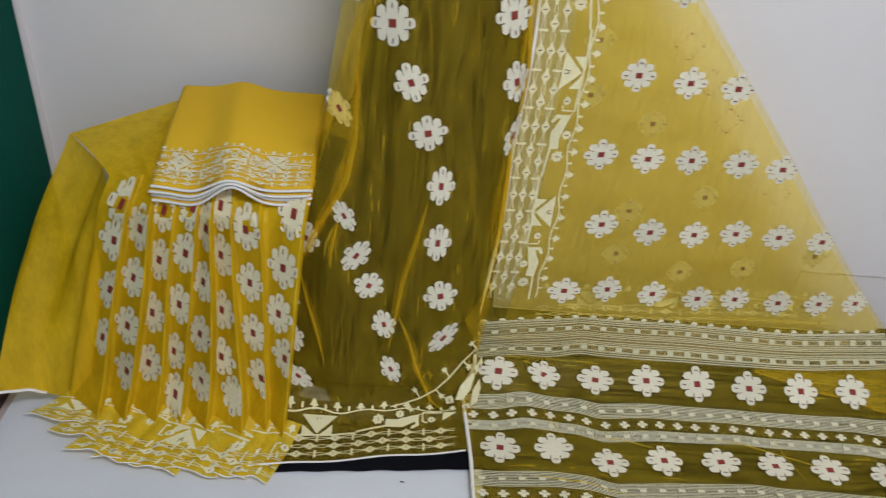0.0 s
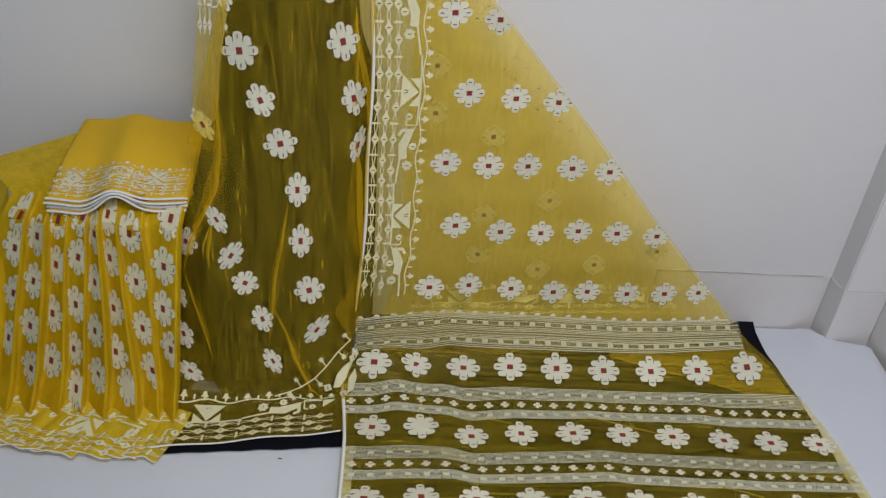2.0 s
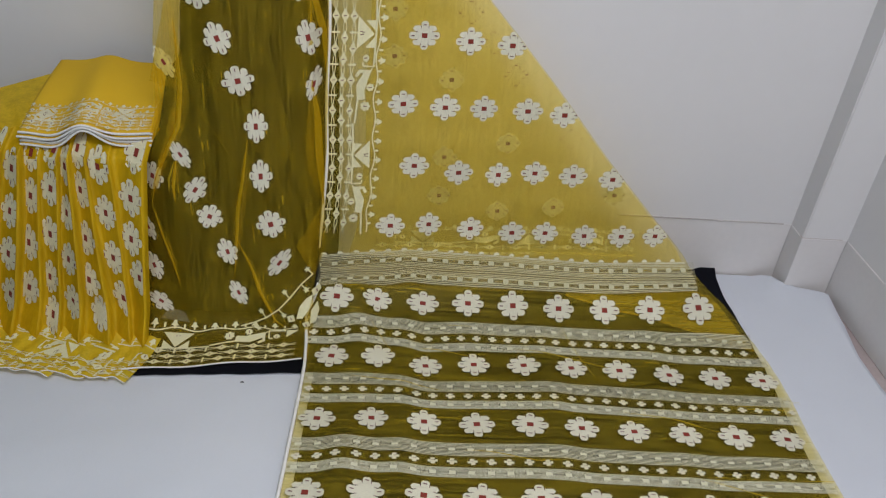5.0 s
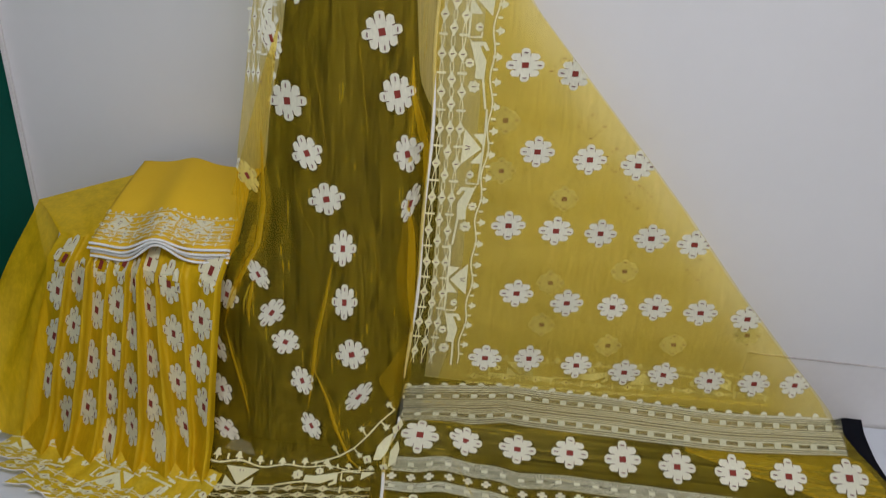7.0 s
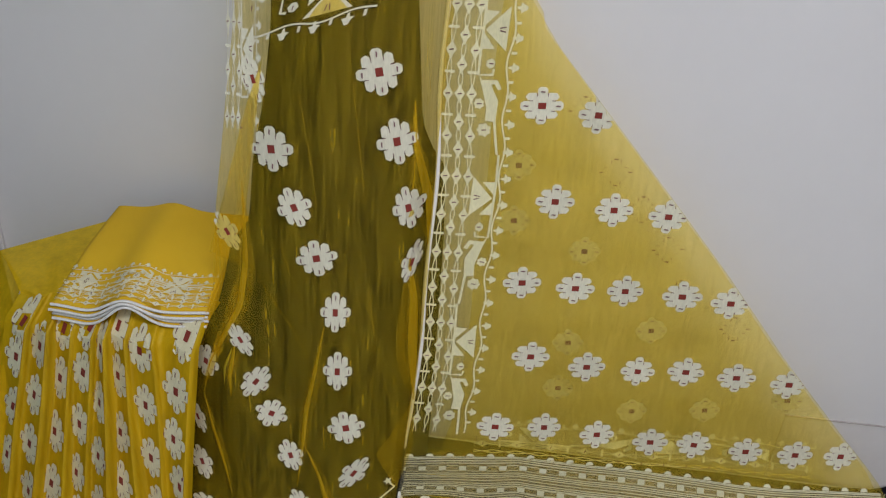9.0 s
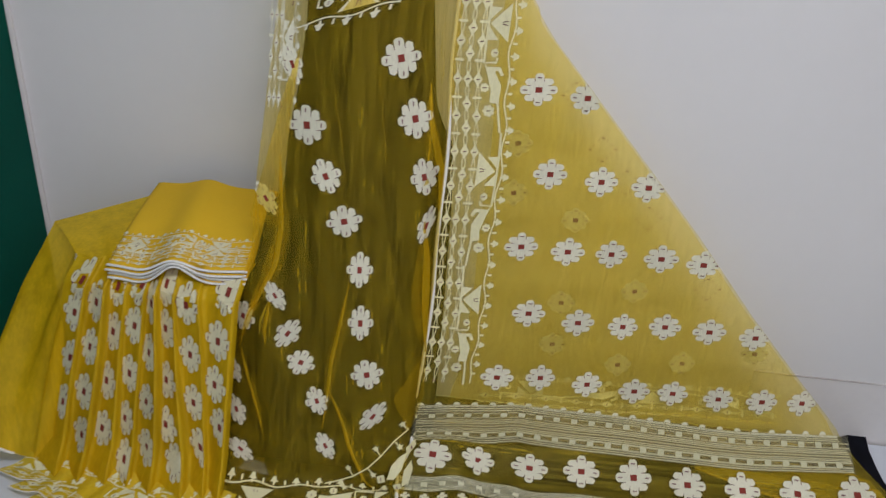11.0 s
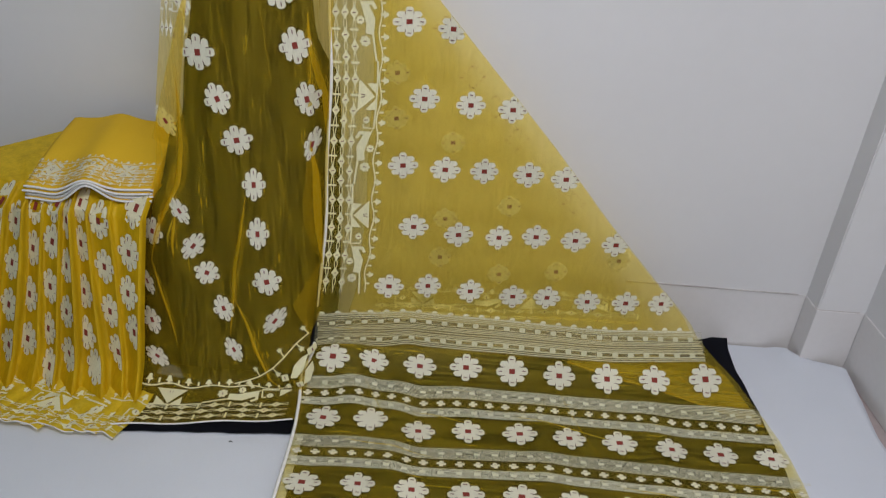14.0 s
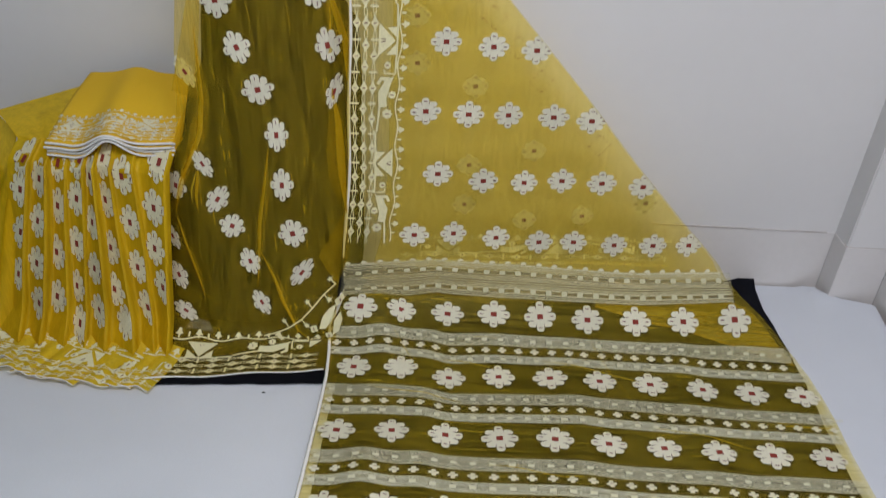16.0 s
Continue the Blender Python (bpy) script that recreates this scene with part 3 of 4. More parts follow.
# woven stripes
def stripe(low, high, parent, lines, dashes, name="woven_stripe", thick=0.0015, dash=0.0036):
    """Fine pale lines between two edges that may wander, with rows of short dashes between them."""
    verts, faces = [], []

    def band(x0, x1, f0, f1, n, lift=0.0012, half=0.0):
        k = len(verts)
        for i in range(n + 1):
            x = lerp(x0, x1, i / n)
            lo, hi = low(x), high(x)
            verts.append(on_cloth(fall, x, lerp(lo, hi, f0) - half, lift))
            verts.append(on_cloth(fall, x, lerp(lo, hi, f1) + half, lift))
        for i in range(n):
            faces.append((k + 2 * i, k + 2 * i + 1, k + 2 * i + 3, k + 2 * i + 2))

    left = fall_left((low(0.2) + high(0.2)) / 2)
    right = fall_right((low(1.2) + high(1.2)) / 2)
    for h in lines:
        end = min(right, fall_right(lerp(low(right), high(right), h)))
        band(left + 0.002, end - 0.008, h, h, 80, 0.0012, thick / 2)
    for h in dashes:
        x, end = left + 0.012, right - 0.022
        while x < end:
            band(x, x + 0.0145, h, h, 1, 0.0014, dash)
            for off in (-0.06, 0.06):
                band(x + 0.0155, x + 0.0385, h + off, h + off, 1, 0.0012, 0.0006)
            x += 0.0400
    lined = len(faces)
    band(left + 0.002, right - 0.006, 0.0, 1.0, 80, 0.0006)
    mesh_object(name, verts, faces, [M_STRIPE, M_GROUND], parent, "", [0] * lined + [1] * (len(faces) - lined), False)


def between(k, f):
    """A line that runs between flower row k + 1 and row k, at the part f of the way."""
    return lambda x: lerp(row_at(k + 1, x), row_at(k, x), f)


FINE = (0.04, 0.14, 0.24, 0.34, 0.66, 0.76, 0.86, 0.96)
SMALL = [([(-0.0105, -0.0036), (0.0105, -0.0036), (0.0105, 0.0036), (-0.0105, 0.0036)], 0), ([(-0.0045, -0.0100), (0.0045, -0.0100), (0.0045, 0.0100), (-0.0045, 0.0100)], 0), ([(-0.0040, -0.0009), (0.0040, -0.0005), (0.0040, 0.0005), (-0.0040, 0.0001)], 2)]
for k in range(5):
    stripe(between(k, 0.265), between(k, 0.400), laid, FINE, (0.5,))
    stripe(between(k, 0.555), between(k, 0.735), laid, FINE, (0.5,))
    line = between(k, 0.478)
    x = fall_left(line(0.2)) + 0.02
    while x < fall_right(line(1.3)) - 0.012:
        motif("small_flower", fall, SMALL, (x + random.uniform(-0.002, 0.002), line(x)), laid, random.uniform(-0.2, 0.2), 1.0, 0.80)
        x += 0.0400


# the paler band where the hanging part begins
def band_low(x):
    return along(x, ((0.18, 1.083), (0.297, 1.100), (0.438, 1.120), (0.582, 1.111), (0.726, 1.106), (0.871, 1.103), (1.25, 1.105)))


def band_high(x):
    return along(x, ((0.18, 1.192), (0.291, 1.203), (0.432, 1.211), (0.577, 1.194), (0.724, 1.182), (0.870, 1.174), (1.25, 1.168)))


stripe(band_low, band_high, laid, (0.03, 0.085, 0.14, 0.30, 0.345, 0.39, 0.46, 0.53, 0.575, 0.62, 0.86, 0.91, 0.96, 0.99), (0.22, 0.74), dash=0.0052)
x = 0.215
while x < 1.16:
    motif("scallop", fall, [([(0.007 * math.cos(a), 0.007 * math.sin(a)) for a in (math.pi * i / 6 for i in range(7))], 0)], (x, band_high(x) + 0.001), laid, 0.0, 1.1, 0.9, [M_STRIPE])
    x += 0.0400


# back layer of the same cloth, hanging nearer the wall
def rear(x, s):
    y, z = FALL.at(s)
    hang = smooth01((z - 0.03) / 0.12)
    return Vector((x, y + (0.12 * (x - 0.5) * 0.55 + 0.062 + 0.003 * math.sin(17 * x + z)) * hang, max(z, 0.0125)))


def rear_sheet(u, v):
    s = lerp(FALL.of_z(0.095), S_TOP, v)
    return rear(lerp(fall_left(s) + 0.085, fall_right(s) - 0.012 * (FALL.at(s)[1] < 1.0), u), s)


back_layer = sheet("back_layer", rear_sheet, 50, 60, M_SHEER_BACK, saree, "second sheer layer behind the hanging panel")
for x, z in ((0.365, 0.743), (0.368, 0.637), (0.507, 0.587), (0.503, 0.393), (0.497, 0.290), (0.652, 0.253), (0.800, 0.264), (0.660, 0.435), (0.958, 0.304)):
    motif("flower", rear, FLOWER, (x, FALL.of_z(z)), back_layer, 0.1, 0.8, 0.8, [M_REAR, M_TICK, M_TICK])
# flowers whose pale yarn is lost against the wall: only the dark floats show
for x, z in ((0.660, 0.605), (0.820, 0.450), (0.540, 0.745), (0.470, 0.850), (0.700, 0.520), (0.600, 0.680)):
    motif("flower", rear, [(p, slot) for p, slot in FLOWER if slot == 2], (x, FALL.of_z(z)), back_layer, 0.1, 0.9, 0.9)
border_run(rear, lambda a, b: (0.34 + b, FALL.of_z(0.120) + a * 0.8), 0.70, back_layer, M_CREAM, inner=0.025)


# hem of the back layer, pooled on the floor at the foot of the wall
def pooled(u, v):
    x = lerp(0.24, 1.17, u)
    y = lerp(1.235 + 0.07 * (x - 0.5), 1.40, v)
    z = 0.020 + 0.010 * noise.noise((x * 7, y * 9, 2.0)) + 0.035 * (1 - v) ** 2 + 0.012 * math.sin(31 * x + 9 * v)
    return x, y, max(z, 0.015)


sheet("pooled_hem", pooled, 60, 14, M_SHEER, saree)


# corner of the back layer, swept forward under the laid end
def tucked(u, v):
    x = lerp(0.84, 1.318, u)
    near = along(x, ((0.84, 1.100), (1.05, 1.050), (1.318, 0.975)))
    far = min(1.12, along(x, ((0.84, 1.12), (1.15, 1.12), (1.222, 1.098), (1.30, 1.005), (1.318, 0.98))))
    f = fall(x, lerp(near, far, v))
    return f.x, f.y, max(0.0125, f.z - 0.005)


corner_piece = sheet("tucked_corner", tucked, 50, 14, M_TUCK, saree)
tube("tucked_edge", [Vector(tucked(i / 40, 0.0)) + Vector((0, 0, 0.001)) for i in range(41)], 0.0018, M_TUCK, corner_piece)


for x0, y0, x1, y1, w in ((0.30, 0.93, 0.52, 0.90, 0.0028), (0.70, 1.045, 0.98, 0.985, 0.0030), (0.56, 0.72, 0.74, 0.70, 0.0024), (0.92, 0.85, 1.16, 0.80, 0.0024), (0.46, 1.03, 0.60, 1.015, 0.0026), (0.80, 1.16, 0.90, 0.93, 0.0022), (1.05, 0.66, 1.22, 0.62, 0.0024), (0.33, 1.12, 0.42, 0.98, 0.0024)):
    verts, faces = [], []
    for i in range(21):
        t = i / 20
        half = w * math.sin(math.pi * (0.03 + 0.94 * t)) / 2
        x, s = lerp(x0, x1, t), FALL.of_y(lerp(y0, y1, t)) + 0.004 * math.sin(5 * t)
        verts += [on_cloth(fall, x, s - half, 0.0015), on_cloth(fall, x, s, 0.0015 + half), on_cloth(fall, x, s + half, 0.0015)]
    for i in range(20):
        faces += [(3 * i, 3 * i + 1, 3 * i + 4, 3 * i + 3), (3 * i + 1, 3 * i + 2, 3 * i + 5, 3 * i + 4)]
    mesh_object("crease", verts, faces, M_CREASE, laid)

# ---- middle panel ----
DROP = Profile([(0.950, 0.0165), (0.985, 0.0168), (1.02, 0.020), (1.05, 0.034), (1.072, 0.065), (1.083, 0.11), (1.0965, 0.18), (1.122, 0.50), (1.157, 0.95), (1.18, 1.20), (1.43, 1.505)])


def mid_left(s):
    z = DROP.at(s)[1]
    return along(z, ((0.015, -0.240), (0.03, -0.236), (0.134, -0.227), (0.344, -0.199), (0.457, -0.167), (0.509, -0.142), (0.55, -0.131), (0.623, -0.123), (0.708, -0.117), (0.802, -0.104), (0.907, -0.091), (1.028, -0.073), (1.52, -0.05)))


def mid_right(s):
    z = DROP.at(s)[1]
    return along(z, ((0.015, 0.200), (0.05, 0.202), (0.12, 0.200), (0.20, 0.206), (0.46, 0.222), (1.047, 0.232), (1.52, 0.22)))


def mid(x, s):
    y, z = DROP.at(s)
    y += bulge(x) * smooth01(z / 0.2)
    y += 0.16 * x * (1 - smooth01((z - 0.014) / 0.05))
    y += 0.008 * smooth01(z / 0.1) * (math.sin(26 * x + 3 * z) * smooth01((0.7 - z) / 0.4) + noise.noise((x * 12, 5.0, z * 2.2)))
    z += (1 - smooth01(z / 0.06)) * 0.003 * (1 + math.sin(33 * x + 1.0))
    return Vector((x, y, z))


front = sheet("front_panel", lambda u, v: mid(lerp(mid_left(DROP.length * v), mid_right(DROP.length * v), u), DROP.length * v), 120, 160, M_FRONT, saree, "sheer yellow front panel over black")
for x, z, turn, sx, sy in (
    (0.138, 0.943, 0.2, 1, 1), (0.168, 0.837, 0.2, 0.9, 1.05), (-0.020, 0.816, 0.1, 1.05, 1.0), (0.190, 0.726, 0.2, 0.70, 1.05), (0.016, 0.726, 0.4, 0.85, 0.95),
    (0.051, 0.640, 0.2, 1.0, 0.9), (0.199, 0.626, -0.2, 0.42, 1.0), (0.083, 0.542, 0.0, 0.74, 1.05), (0.089, 0.428, 0.0, 0.74, 1.10), (0.106, 0.309, 0.2, 0.98, 1.0),
    (-0.048, 0.919, 0.3, 0.55, 1.0), (-0.098, 0.668, 0.5, 0.55, 1.0), (-0.083, 0.467, 0.5, 0.55, 1.0), (-0.058, 0.384, -0.6, 0.72, 1.05), (-0.031, 0.319, -0.4, 0.9, 0.85),
    (0.003, 0.229, 0.3, 0.72, 1.0), (0.122, 0.206, -0.6, 0.64, 1.15), (0.024, 0.121, 0.5, 0.58, 1.0), (-0.180, 0.270, 0.35, 0.5, 1.0), (-0.176, 0.168, 0.35, 0.72, 1.0), (-0.161, 0.086, 1.1, 0.62, 0.95), (-0.150, 0.408, -0.2, 0.8, 1.0),
):
    motif("flower", mid, FLOWER_UP, (x, DROP.of_z(z)), front, turn, sx * 0.92, sy * 0.92, lift=0.0028)
# hem border, corner border and the turned border at the top
border_run(mid, lambda a, b: (-0.235 + b, 0.006 + a * 0.95), 0.40, front, M_CREAM)
# sprig where the border turns up at the corner
SPRIG = [(0.0, 0.0), (0.03, 0.010), (0.06, 0.026), (0.09, 0.050), (0.115, 0.078), (0.140, 0.108), (0.165, 0.128)]
stem = [(q, 0) for q in ribbon(SPRIG, 0.0032)]
for i, (x, y) in enumerate(SPRIG[1:]):
    out_x, out_y = (-0.010, 0.013) if i % 2 else (0.011, -0.012)
    stem += [(q, 0) for q in ribbon([(x, y), (x + out_x, y + out_y)], 0.0026)]
    stem.append((star(x + out_x * 1.2, y + out_y * 1.2, 0.0085, 5, 0.45), 0))
motif("border_sprig", mid, stem, (0.030, 0.114), front, mats=[M_CREAM, M_RED, M_TICK], lift=0.0032)
motif("border_leaf", mid, [([(0.0, -0.028), (0.014, -0.022), (0.020, 0.002), (0.015, 0.034), (0.004, 0.024), (-0.004, 0.002)], 0)], (0.172, 0.168), front, -0.35, mats=[M_CREAM], lift=0.003)
motif("border_leaf", mid, [([(0.0, -0.024), (0.012, -0.014), (0.014, 0.008), (0.006, 0.026), (-0.004, 0.010)], 0)], (0.198, 0.150), front, -0.15, mats=[M_CREAM], lift=0.003)
for x, b in ((0.150, 0.142), (0.186, 0.126), (0.204, 0.200)):
    motif("border_blossom", mid, [(star(0, 0, 0.0110, 4, 0.72), 0), ([(-0.001, -0.004), (0.001, -0.004), (0.001, 0.004), (-0.001, 0.004)], 2)], (x, b), front, 0.3, mats=[M_CREAM, M_RED, M_TICK], lift=0.003)
border_run(mid, lambda a, b: (-0.030 + b - 0.3 * a, DROP.of_z(1.085 + 0.32 * b) - a), 0.20, front, M_WHITE)
border_run(mid, lambda a, b: (-0.098 + 0.45 * a + 0.05 * b, DROP.of_z(0.84) + b), 0.26, front, M_WHITE, lift=0.0025)
tube("hem", [mid(lerp(mid_left(0.0), 0.186, i / 40), 0.0) + Vector((0, 0, 0.001)) for i in range(41)], 0.0020, M_CORD, front, "white hem")


def crease(pts, w):
    """A pinched fold that stands up as a narrow doubled strip."""
    verts, faces = [], []
    n = 24
    for i in range(n + 1):
        t = i / n
        z = lerp(pts[0][1], pts[-1][1], t)
        x = float(np.interp(-z, [-p[1] for p in pts], [p[0] for p in pts]))
        half = w * math.sin(math.pi * min(0.97, max(0.03, t))) / 2
        s = DROP.of_z(z)
        verts += [on_cloth(mid, x - half, s, 0.0006), on_cloth(mid, x, s, 0.0006 + half * 0.9), on_cloth(mid, x + half, s, 0.0006)]
    for i in range(n):
        for k in range(2):
            faces.append((3 * i + k, 3 * i + k + 1, 3 * i + k + 4, 3 * i + k + 3))
    mesh_object("crease", verts, faces, M_CREASE if w > 0.004 else M_FRONT, front)
    if w > 0.006:
        wide = [v.lerp(verts[3 * (i // 3) + 1], -1.6) if i % 3 != 1 else v for i, v in enumerate(verts)]
        mesh_object("gather", [v + Vector((0, -0.0006, 0)) for v in wide], faces, M_FRONT, front)


for line, width in (
    (((-0.072, 0.755), (-0.070, 0.696), (-0.070, 0.615), (-0.083, 0.530), (-0.108, 0.479), (-0.142, 0.409), (-0.164, 0.332)), 0.0110),
    (((-0.164, 0.332), (-0.149, 0.264), (-0.129, 0.195), (-0.108, 0.117)), 0.0066),
    (((0.064, 0.511), (0.049, 0.419), (0.032, 0.333), (0.021, 0.216), (0.015, 0.157)), 0.0085),
    (((0.070, 0.470), (0.058, 0.400), (0.046, 0.330)), 0.0035),
    (((0.028, 0.253), (0.056, 0.189), (0.073, 0.130), (0.111, 0.059), (0.160, 0.022)), 0.0085),
    (((-0.069, 0.632), (-0.036, 0.569), (0.005, 0.507), (0.036, 0.445), (0.048, 0.406)), 0.0032),
    (((0.096, 0.460), (0.103, 0.366), (0.108, 0.338)), 0.0026),
    (((0.197, 0.643), (0.206, 0.550), (0.209, 0.453), (0.216, 0.315)), 0.0120),
    (((0.203, 0.560), (0.196, 0.470), (0.203, 0.380)), 0.0040),
    (((0.192, 0.900), (0.196, 0.834), (0.206, 0.786), (0.218, 0.717), (0.220, 0.628)), 0.0090),
    (((-0.018, 0.118), (-0.013, 0.053)), 0.0030),
    (((-0.092, 0.467), (-0.105, 0.388), (-0.104, 0.347)), 0.0070),
    (((-0.098, 0.450), (-0.114, 0.405), (-0.116, 0.370)), 0.0045),
    (((0.020, 0.92), (0.045, 0.78), (0.052, 0.70)), 0.0022),
    (((0.095, 0.98), (0.110, 0.86), (0.128, 0.70)), 0.0022),
    (((-0.030, 0.730), (0.010, 0.600), (0.060, 0.490)), 0.0018),
    (((0.130, 0.620), (0.150, 0.480), (0.148, 0.360)), 0.0020),
    (((-0.120, 0.260), (-0.090, 0.170), (-0.040, 0.110)), 0.0022),
):
    crease(line, width)


# doubled folds of the front panel, beside the selvedge and along the open edge
def flap(corners, name="fold_flap"):
    (a, b, c, d) = corners
    def f(u, v):
        x = lerp(lerp(a[0], b[0], u), lerp(d[0], c[0], u), v)
        z = lerp(lerp(a[1], b[1], u), lerp(d[1], c[1], u), v)
        return on_cloth(mid, x, DROP.of_z(z), 0.003)
    sheet(name, f, 12, 20, M_FRONT, front)


flap(((-0.131, 0.626), (-0.078, 0.611), (-0.033, 0.952), (-0.061, 0.875)))
flap(((0.159, 0.243), (0.197, 0.155), (0.217, 0.20), (0.216, 0.338)))
flap(((-0.168, 0.335), (-0.139, 0.386), (-0.078, 0.562), (-0.091, 0.574)))
motif("folded_figure", mid, [([(-0.040, -0.010), (0.030, -0.012), (0.018, 0.010), (-0.022, 0.014)], 0)], (-0.120, DROP.of_z(0.060)), front, 0.0, mats=[M_GROUND])

# ---- pleated saree over a box ----
hidden = thing("carton", "brown cardboard carton hidden under the pleated saree", "box", (-0.33, 1.26, 0.0))
carton_bm = box_bm(-0.475, -0.235, 1.165, 1.40, 0.006, 0.44, 0.004)
for v in carton_bm.verts:
    v.co -= Vector(hidden.location)
    if v.co.z > 0.4 and v.co.y > 0.0:
        v.co.z += 0.05
part("body", carton_bm, M_CARD, hidden)

pleated = thing("pleated_saree", "pleated yellow muslin saree with white flowers, fanned out on the sheet", "saree", (-0.36, 1.05, 0.0))
FOOT_Z = 0.040
# fold lines of the pleats near the top (z 0.43) and near the floor (z 0.12)
FOLD_TOP = (-0.512, -0.459, -0.415, -0.374, -0.337, -0.307, -0.272, -0.222, -0.148)
FOLD_LOW = (-0.578, -0.515, -0.461, -0.412, -0.364, -0.315, -0.256, -0.208, -0.168)
PLEATS = len(FOLD_TOP) - 1


def fold_x(k, z):
    t = (0.43 - z) / 0.31
    return lerp(FOLD_TOP[k], FOLD_LOW[k], t) + (0.0035 * math.sin(2.3 * k + 11 * z) if 0 < k < PLEATS else 0.0)


def pleat(a, z, k=None):
    """The pleated cloth: a counts the pleats from one side, z is the height; with k, the flat of that pleat alone."""
    if k is None:
        k = max(0, min(PLEATS - 1, int(a)))
    t = max(0.0, min(1.0, a - k))
    x = lerp(fold_x(k, z), fold_x(k + 1, z), t)
    # each flat rises slowly to its fold and drops back sharply behind it
    rise = t / 0.93 if t < 0.93 else (1 - t) / 0.07
    rise = rise ** 1.3
    deep = lerp(0.020, 0.032, clamp01((0.45 - z) / 0.4)) * (1.0 + 0.25 * math.sin(1.9 * k))
    y = 1.036 - 0.058 * (x + 0.36) + 0.170 * (z - 0.0465) - deep * rise
    y += 0.004 * math.sin(9 * z + 2.1 * k)
    y -= 0.020 * smooth01((0.12 - z) / 0.08)
    if z > 0.46:
        y += (z - 0.46) * 0.9
        z = 0.46 + (z - 0.46) * 0.75
    return Vector((x, y, z))


# columns of the pleated sheet: dense round each fold
COLUMNS = [k + t for k in range(PLEATS) for t in (0.0, 0.12, 0.25, 0.38, 0.5, 0.62, 0.74, 0.84, 0.90, 0.93, 0.965)] + [PLEATS - 1e-6]
skirt = sheet("pleats", lambda u, v: pleat(COLUMNS[round(u * (len(COLUMNS) - 1))], lerp(FOOT_Z, 0.505, v)), len(COLUMNS) - 1, 50, M_PLEAT, pleated, "close yellow knife pleats")
sheet("inner_pleats", lambda u, v: pleat(COLUMNS[round(u * (len(COLUMNS) - 1))], lerp(FOOT_Z, 0.47, v)) + Vector((0.012 - 0.03 * u, 0.030, 0)), len(COLUMNS) - 1, 30, M_PLEAT, pleated)

# one column of flowers to a pleat: place across the pleats, height
for a, z in ((0.773, 0.468), (0.737, 0.401), (0.838, 0.302), (0.781, 0.197), (1.644, 0.429), (1.574, 0.332), (1.562, 0.230), (1.740, 0.134), (2.510, 0.459), (2.476, 0.363),
             (2.327, 0.252), (2.402, 0.144), (3.760, 0.474), (3.634, 0.388), (3.512, 0.278), (3.352, 0.170), (3.605, 0.085), (4.768, 0.444), (4.585, 0.339), (4.487, 0.227),
             (4.604, 0.125), (5.370, 0.474), (5.399, 0.386), (5.310, 0.274), (5.239, 0.173), (5.693, 0.105), (6.466, 0.445), (6.508, 0.340), (6.530, 0.233), (6.800, 0.139),
             (7.711, 0.480), (7.534, 0.382), (7.445, 0.287), (7.780, 0.202)):
    k = int(a)
    wide = fold_x(k + 1, z) - fold_x(k, z)

    def flat(m, h, k=k, wide=wide):
        return pleat(k + max(0.02, min(0.925, m / wide)), h, k)
    motif("flower", flat, FLOWER_UP, ((a - k) * wide, z), skirt, random.uniform(-0.12, 0.08), random.uniform(0.74, 0.90), 1.08, mats=[M_YARN_FOLDED, M_RED, M_TICK], lift=0.0022)


# foot of each pleat, folded over on the sheet and fanned out towards the viewer
def fan_flap(k):
    t = k / (PLEATS - 1)
    xl, xr = fold_x(k, FOOT_Z) - 0.016, fold_x(k + 1, FOOT_Z) + 0.030
    way = Vector((along(t, ((0.0, -0.058), (0.25, -0.075), (0.5, -0.078), (1.0, -0.052))), along(t, ((0.0, -0.045), (0.14, -0.075), (0.28, -0.108), (0.5, -0.126), (1.0, -0.122))), 0))
    rise = 0.0030 * (PLEATS - 1 - k)
    spread = 0.012

    def f(u, v):
        x = lerp(xl, xr, u)
        p = Vector((x, 1.028 - 0.058 * (x + 0.36) - 0.012 * u, 0)) + way * (1 - v) + Vector((spread * (u - 0.6) * (1 - v), 0.004 * math.sin(9 * u + 2 * k) * (1 - v), 0))
        p.z = 0.0165 + rise * 0.55 + 0.005 * math.sin(math.pi * u) * (1 - 0.5 * v) + 0.0016 * math.sin(17 * u + 3 * k + 6 * v) + 0.026 * v ** 3
        return p
    return f, xr - xl + spread * 0.5, way.length


for k in range(PLEATS):
    f, wide, deep = fan_flap(k)
    foot = sheet("pleat_foot", f, 14, 12, M_FOOT, pleated)
    border_run(lambda a, b, f=f: f(a, b), lambda a, b, w=wide, d=deep: (b / w, 0.012 + a / max(d, 0.128)), wide, foot, M_CREAM, 0.06 + 0.071 * k, lift=0.0016)
    tube("hem", [f(i / 16, 0.0) + Vector((0, 0, 0.001)) for i in range(17)], 0.0012, M_CORD, foot, "white hem")


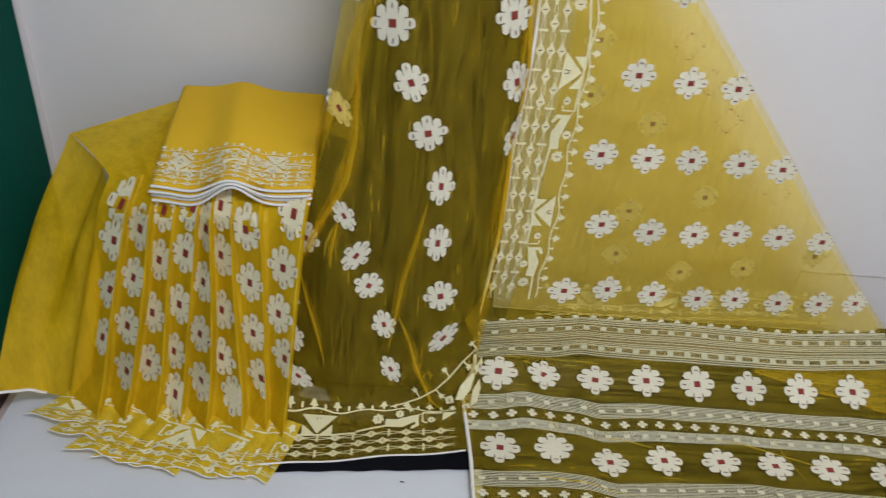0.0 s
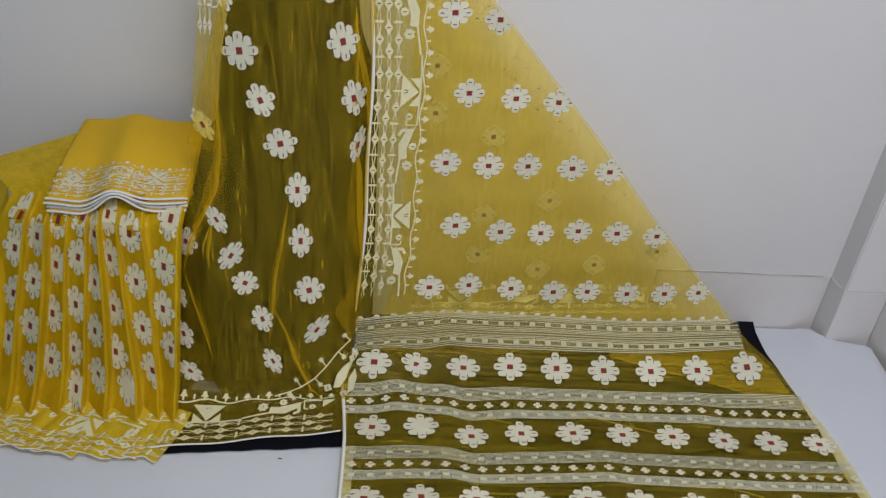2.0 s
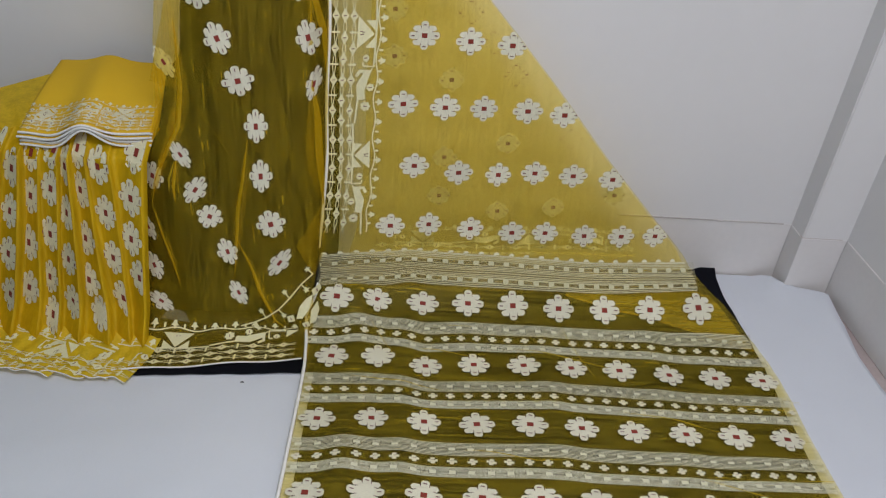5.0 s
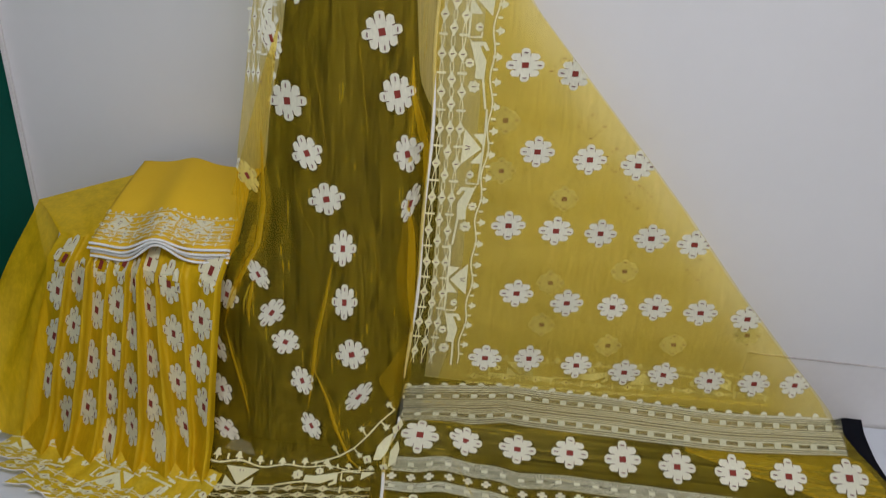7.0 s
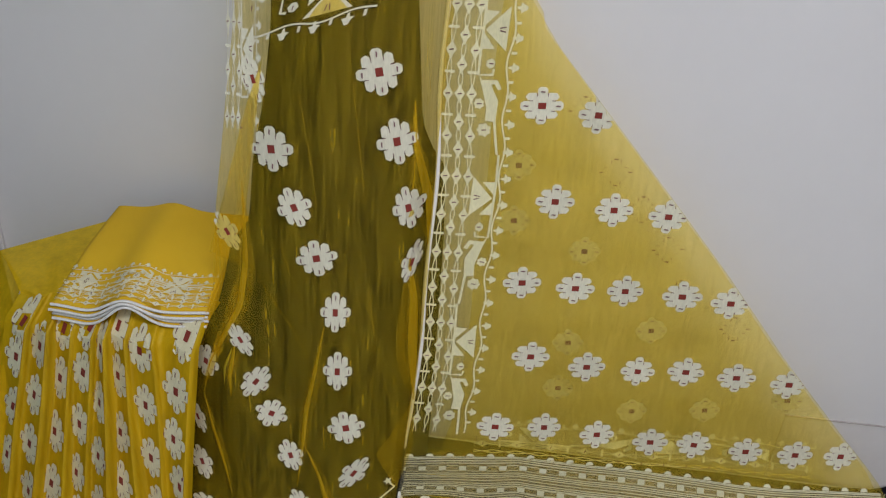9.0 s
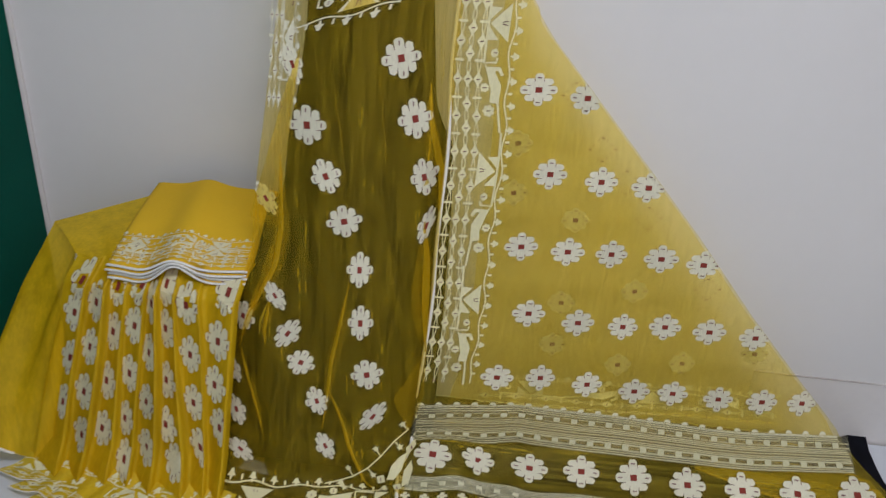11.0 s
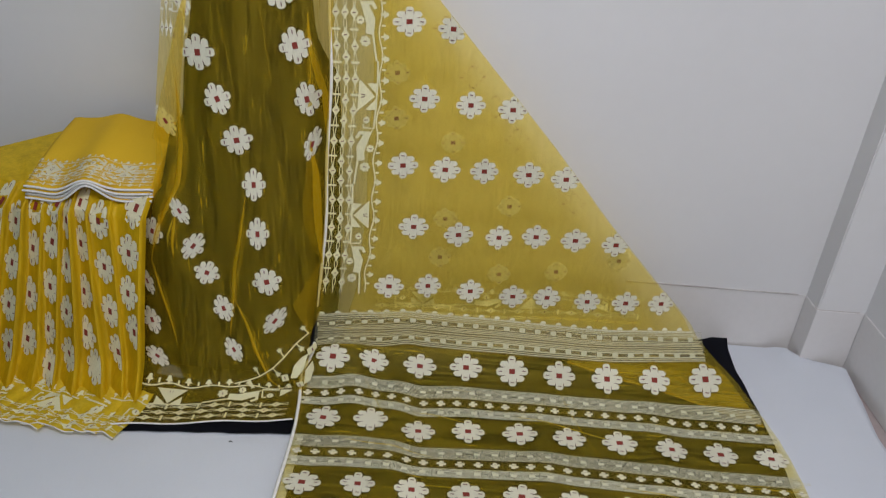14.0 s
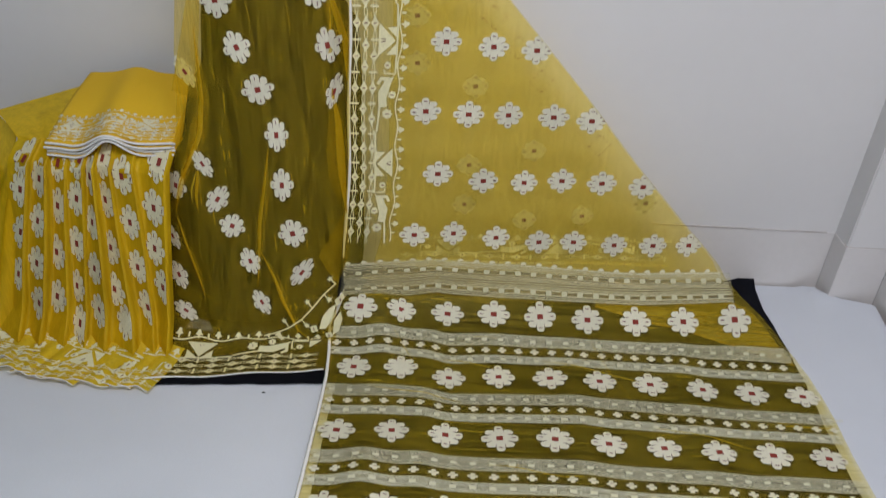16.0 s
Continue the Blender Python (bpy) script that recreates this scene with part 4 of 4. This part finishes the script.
# side fall, sheer, from the box's corner to the sheet
def side(u, v):
    top = Vector((along(u, ((0, -0.606), (0.5, -0.529), (1, -0.490))), along(u, ((0, 1.268), (0.5, 1.205), (1, 1.118))), along(u, ((0, 0.502), (0.5, 0.478), (1, 0.470)))))
    low = Vector((along(u, ((0, -0.712), (0.3, -0.672), (0.55, -0.640), (1, -0.562))), along(u, ((0, 0.995), (0.3, 1.020), (0.55, 1.040), (1, 1.03))), along(u, ((0, 0.088), (0.3, 0.070), (0.55, 0.045), (1, 0.025)))))
    t = 1 - v
    p = top.lerp(low, t)
    p.x -= 0.016 * math.sin(math.pi * t) * (1 - u)
    p.y -= 0.010 * math.sin(math.pi * t) * u
    w = (math.sin(17 * u ** 1.5 + 1.6 * t) * 0.0045 + 0.009 * noise.noise((u * 5, t * 2, 4.0))) * smooth01(t * 3)
    return p + Vector((-w, -w, 0))


side_panel = sheet("side_panel", side, 48, 40, M_PLEAT_SIDE, pleated, "loose sheer side fall")
tube("hem", [Vector(side(0.02 + 0.5 * i / 30, 0.0)) + Vector((0, -0.001, 0.002)) for i in range(31)], 0.0032, M_CORD, side_panel, "white hem")


def cover(u, v):
    """The cloth over the box's top, rising to the wall."""
    fx = lerp(-0.512, -0.118, u)
    f = pleat(u * PLEATS, 0.50)
    bx = along(u, ((0, -0.606), (0.42, -0.433), (1, -0.12)))
    by = along(u, ((0, 1.265), (0.42, 1.380), (1, 1.40)))
    bz = along(u, ((0, 0.503), (0.42, 0.535), (1, 0.53)))
    p = f.lerp(Vector((bx, by, bz)), v)
    p.z += 0.010 * math.sin(math.pi * v) * (1 - 0.7 * u) + 0.002 * math.sin(30 * u) * math.sin(math.pi * v)
    return p


sheet("top_cover", cover, 40, 24, M_PLEAT_SIDE, pleated)

# ---- folded blouse piece ----
folded = thing("folded_fabric", "folded yellow fabric with white woven border, stacked on the pleats", "fabric", (-0.28, 1.26, 0.50))


def fold_top(u, v, drop=0.0):
    """u: left to right; v: front to back."""
    fl, fr = Vector((-0.412, 1.110, 0.506)), Vector((-0.143, 1.128, 0.512))
    bl, br = Vector((-0.424, 1.393, 0.562)), Vector((-0.150, 1.392, 0.570))
    p = fl.lerp(fr, u).lerp(bl.lerp(br, u), v)
    p.z += lerp(0.020, 0.020, v) * bump_at(u, lerp(0.50, 0.43, v), 0.15) * (1 - 0.25 * v) - 0.005 * bump_at(u, 0.25, 0.12) * (1 - v)
    p.y -= 0.010 * math.sin(math.pi * u) * (1 - v)
    p.z += 0.008 * math.sin(math.pi * v) - drop * (1 - 0.6 * bump_at(u, 0.52, 0.14))
    return p


def slab(k):
    th = 0.0034
    verts, faces = [], []
    nu, nv = 40, 16
    jut = (0.0, 0.006, -0.004, 0.007, 0.001, 0.005, -0.003)[k]
    for side_ in (0, 1):
        for j in range(nv + 1):
            for i in range(nu + 1):
                u, v = i / nu, j / nv
                p = fold_top(lerp(0.0, 1.0, u) + 0.012 * math.sin(2.1 * k) * (k > 0), v, 0.0044 * k + th * side_)
                p.y += jut * (1 - v)
                edge = min(u, 1 - u, v) * 25
                p.z += (0.0016 if side_ else -0.0016) * (1 - clamp01(edge))
                verts.append(p)
    n = (nu + 1) * (nv + 1)
    for j in range(nv):
        for i in range(nu):
            a = j * (nu + 1) + i
            faces.append((a, a + 1, a + nu + 2, a + nu + 1))
            faces.append((n + a, n + a + nu + 1, n + a + nu + 2, n + a + 1))
    for i in range(nu):
        faces.append((i, n + i, n + i + 1, i + 1))
    for j in range(nv):
        a, b = j * (nu + 1), (j + 1) * (nu + 1)
        faces.append((a, b, n + b, n + a))
        faces.append((a + nu, n + a + nu, n + b + nu, b + nu))
    ob = mesh_object("fabric_layer", verts, faces, M_FOLD, folded)
    tube("white_edge", [(fold_top(i / nu + 0.012 * math.sin(2.1 * k) * (k > 0), 0.0, 0.0044 * k + th * 0.5) + Vector((0, jut - 0.001, 0))) for i in range(nu + 1)], 0.0026, M_CORD, ob)
    return ob


layers = [slab(k) for k in range(7)]


def fold_metric(a, b):
    return fold_top(a / 0.27, b / 0.285)


for shift, first in ((0.0, 0.06), (0.018, 0.34)):
    border_run(fold_metric, lambda a, b, shift=shift: (0.002 + b * 0.58, 0.004 + shift + a * 0.55), 0.455, layers[0], M_YARN_FOLDED, first, lift=0.0014 + shift * 0.02)

# ---- hook that carries the hanging cloths, above the view ----
rail = thing("wall_rail", "thin steel rail on the wall carrying the cloths", "rail", (0.1, 1.45, 1.5))
for name, pts in (("bar", [(-0.2, 0.0, 0.0), (0.25, 0.0, 0.0)]), ("bracket", [(-0.15, 0.012, 0.0), (-0.15, -0.002, 0.0)]), ("bracket", [(0.2, 0.012, 0.0), (0.2, -0.002, 0.0)])):
    tube(name, [Vector(p) + rail.location for p in pts], 0.008, M_METAL, rail, "", 10)

lint = thing("lint", "tiny dark speck of lint on the white sheet", "lint", (0.062, 0.905, 0.006))
tube("thread", [Vector((0.058, 0.905, 0.0085)), Vector((0.062, 0.906, 0.0095)), Vector((0.066, 0.9045, 0.0085))], 0.0011, M_BLACK, lint)
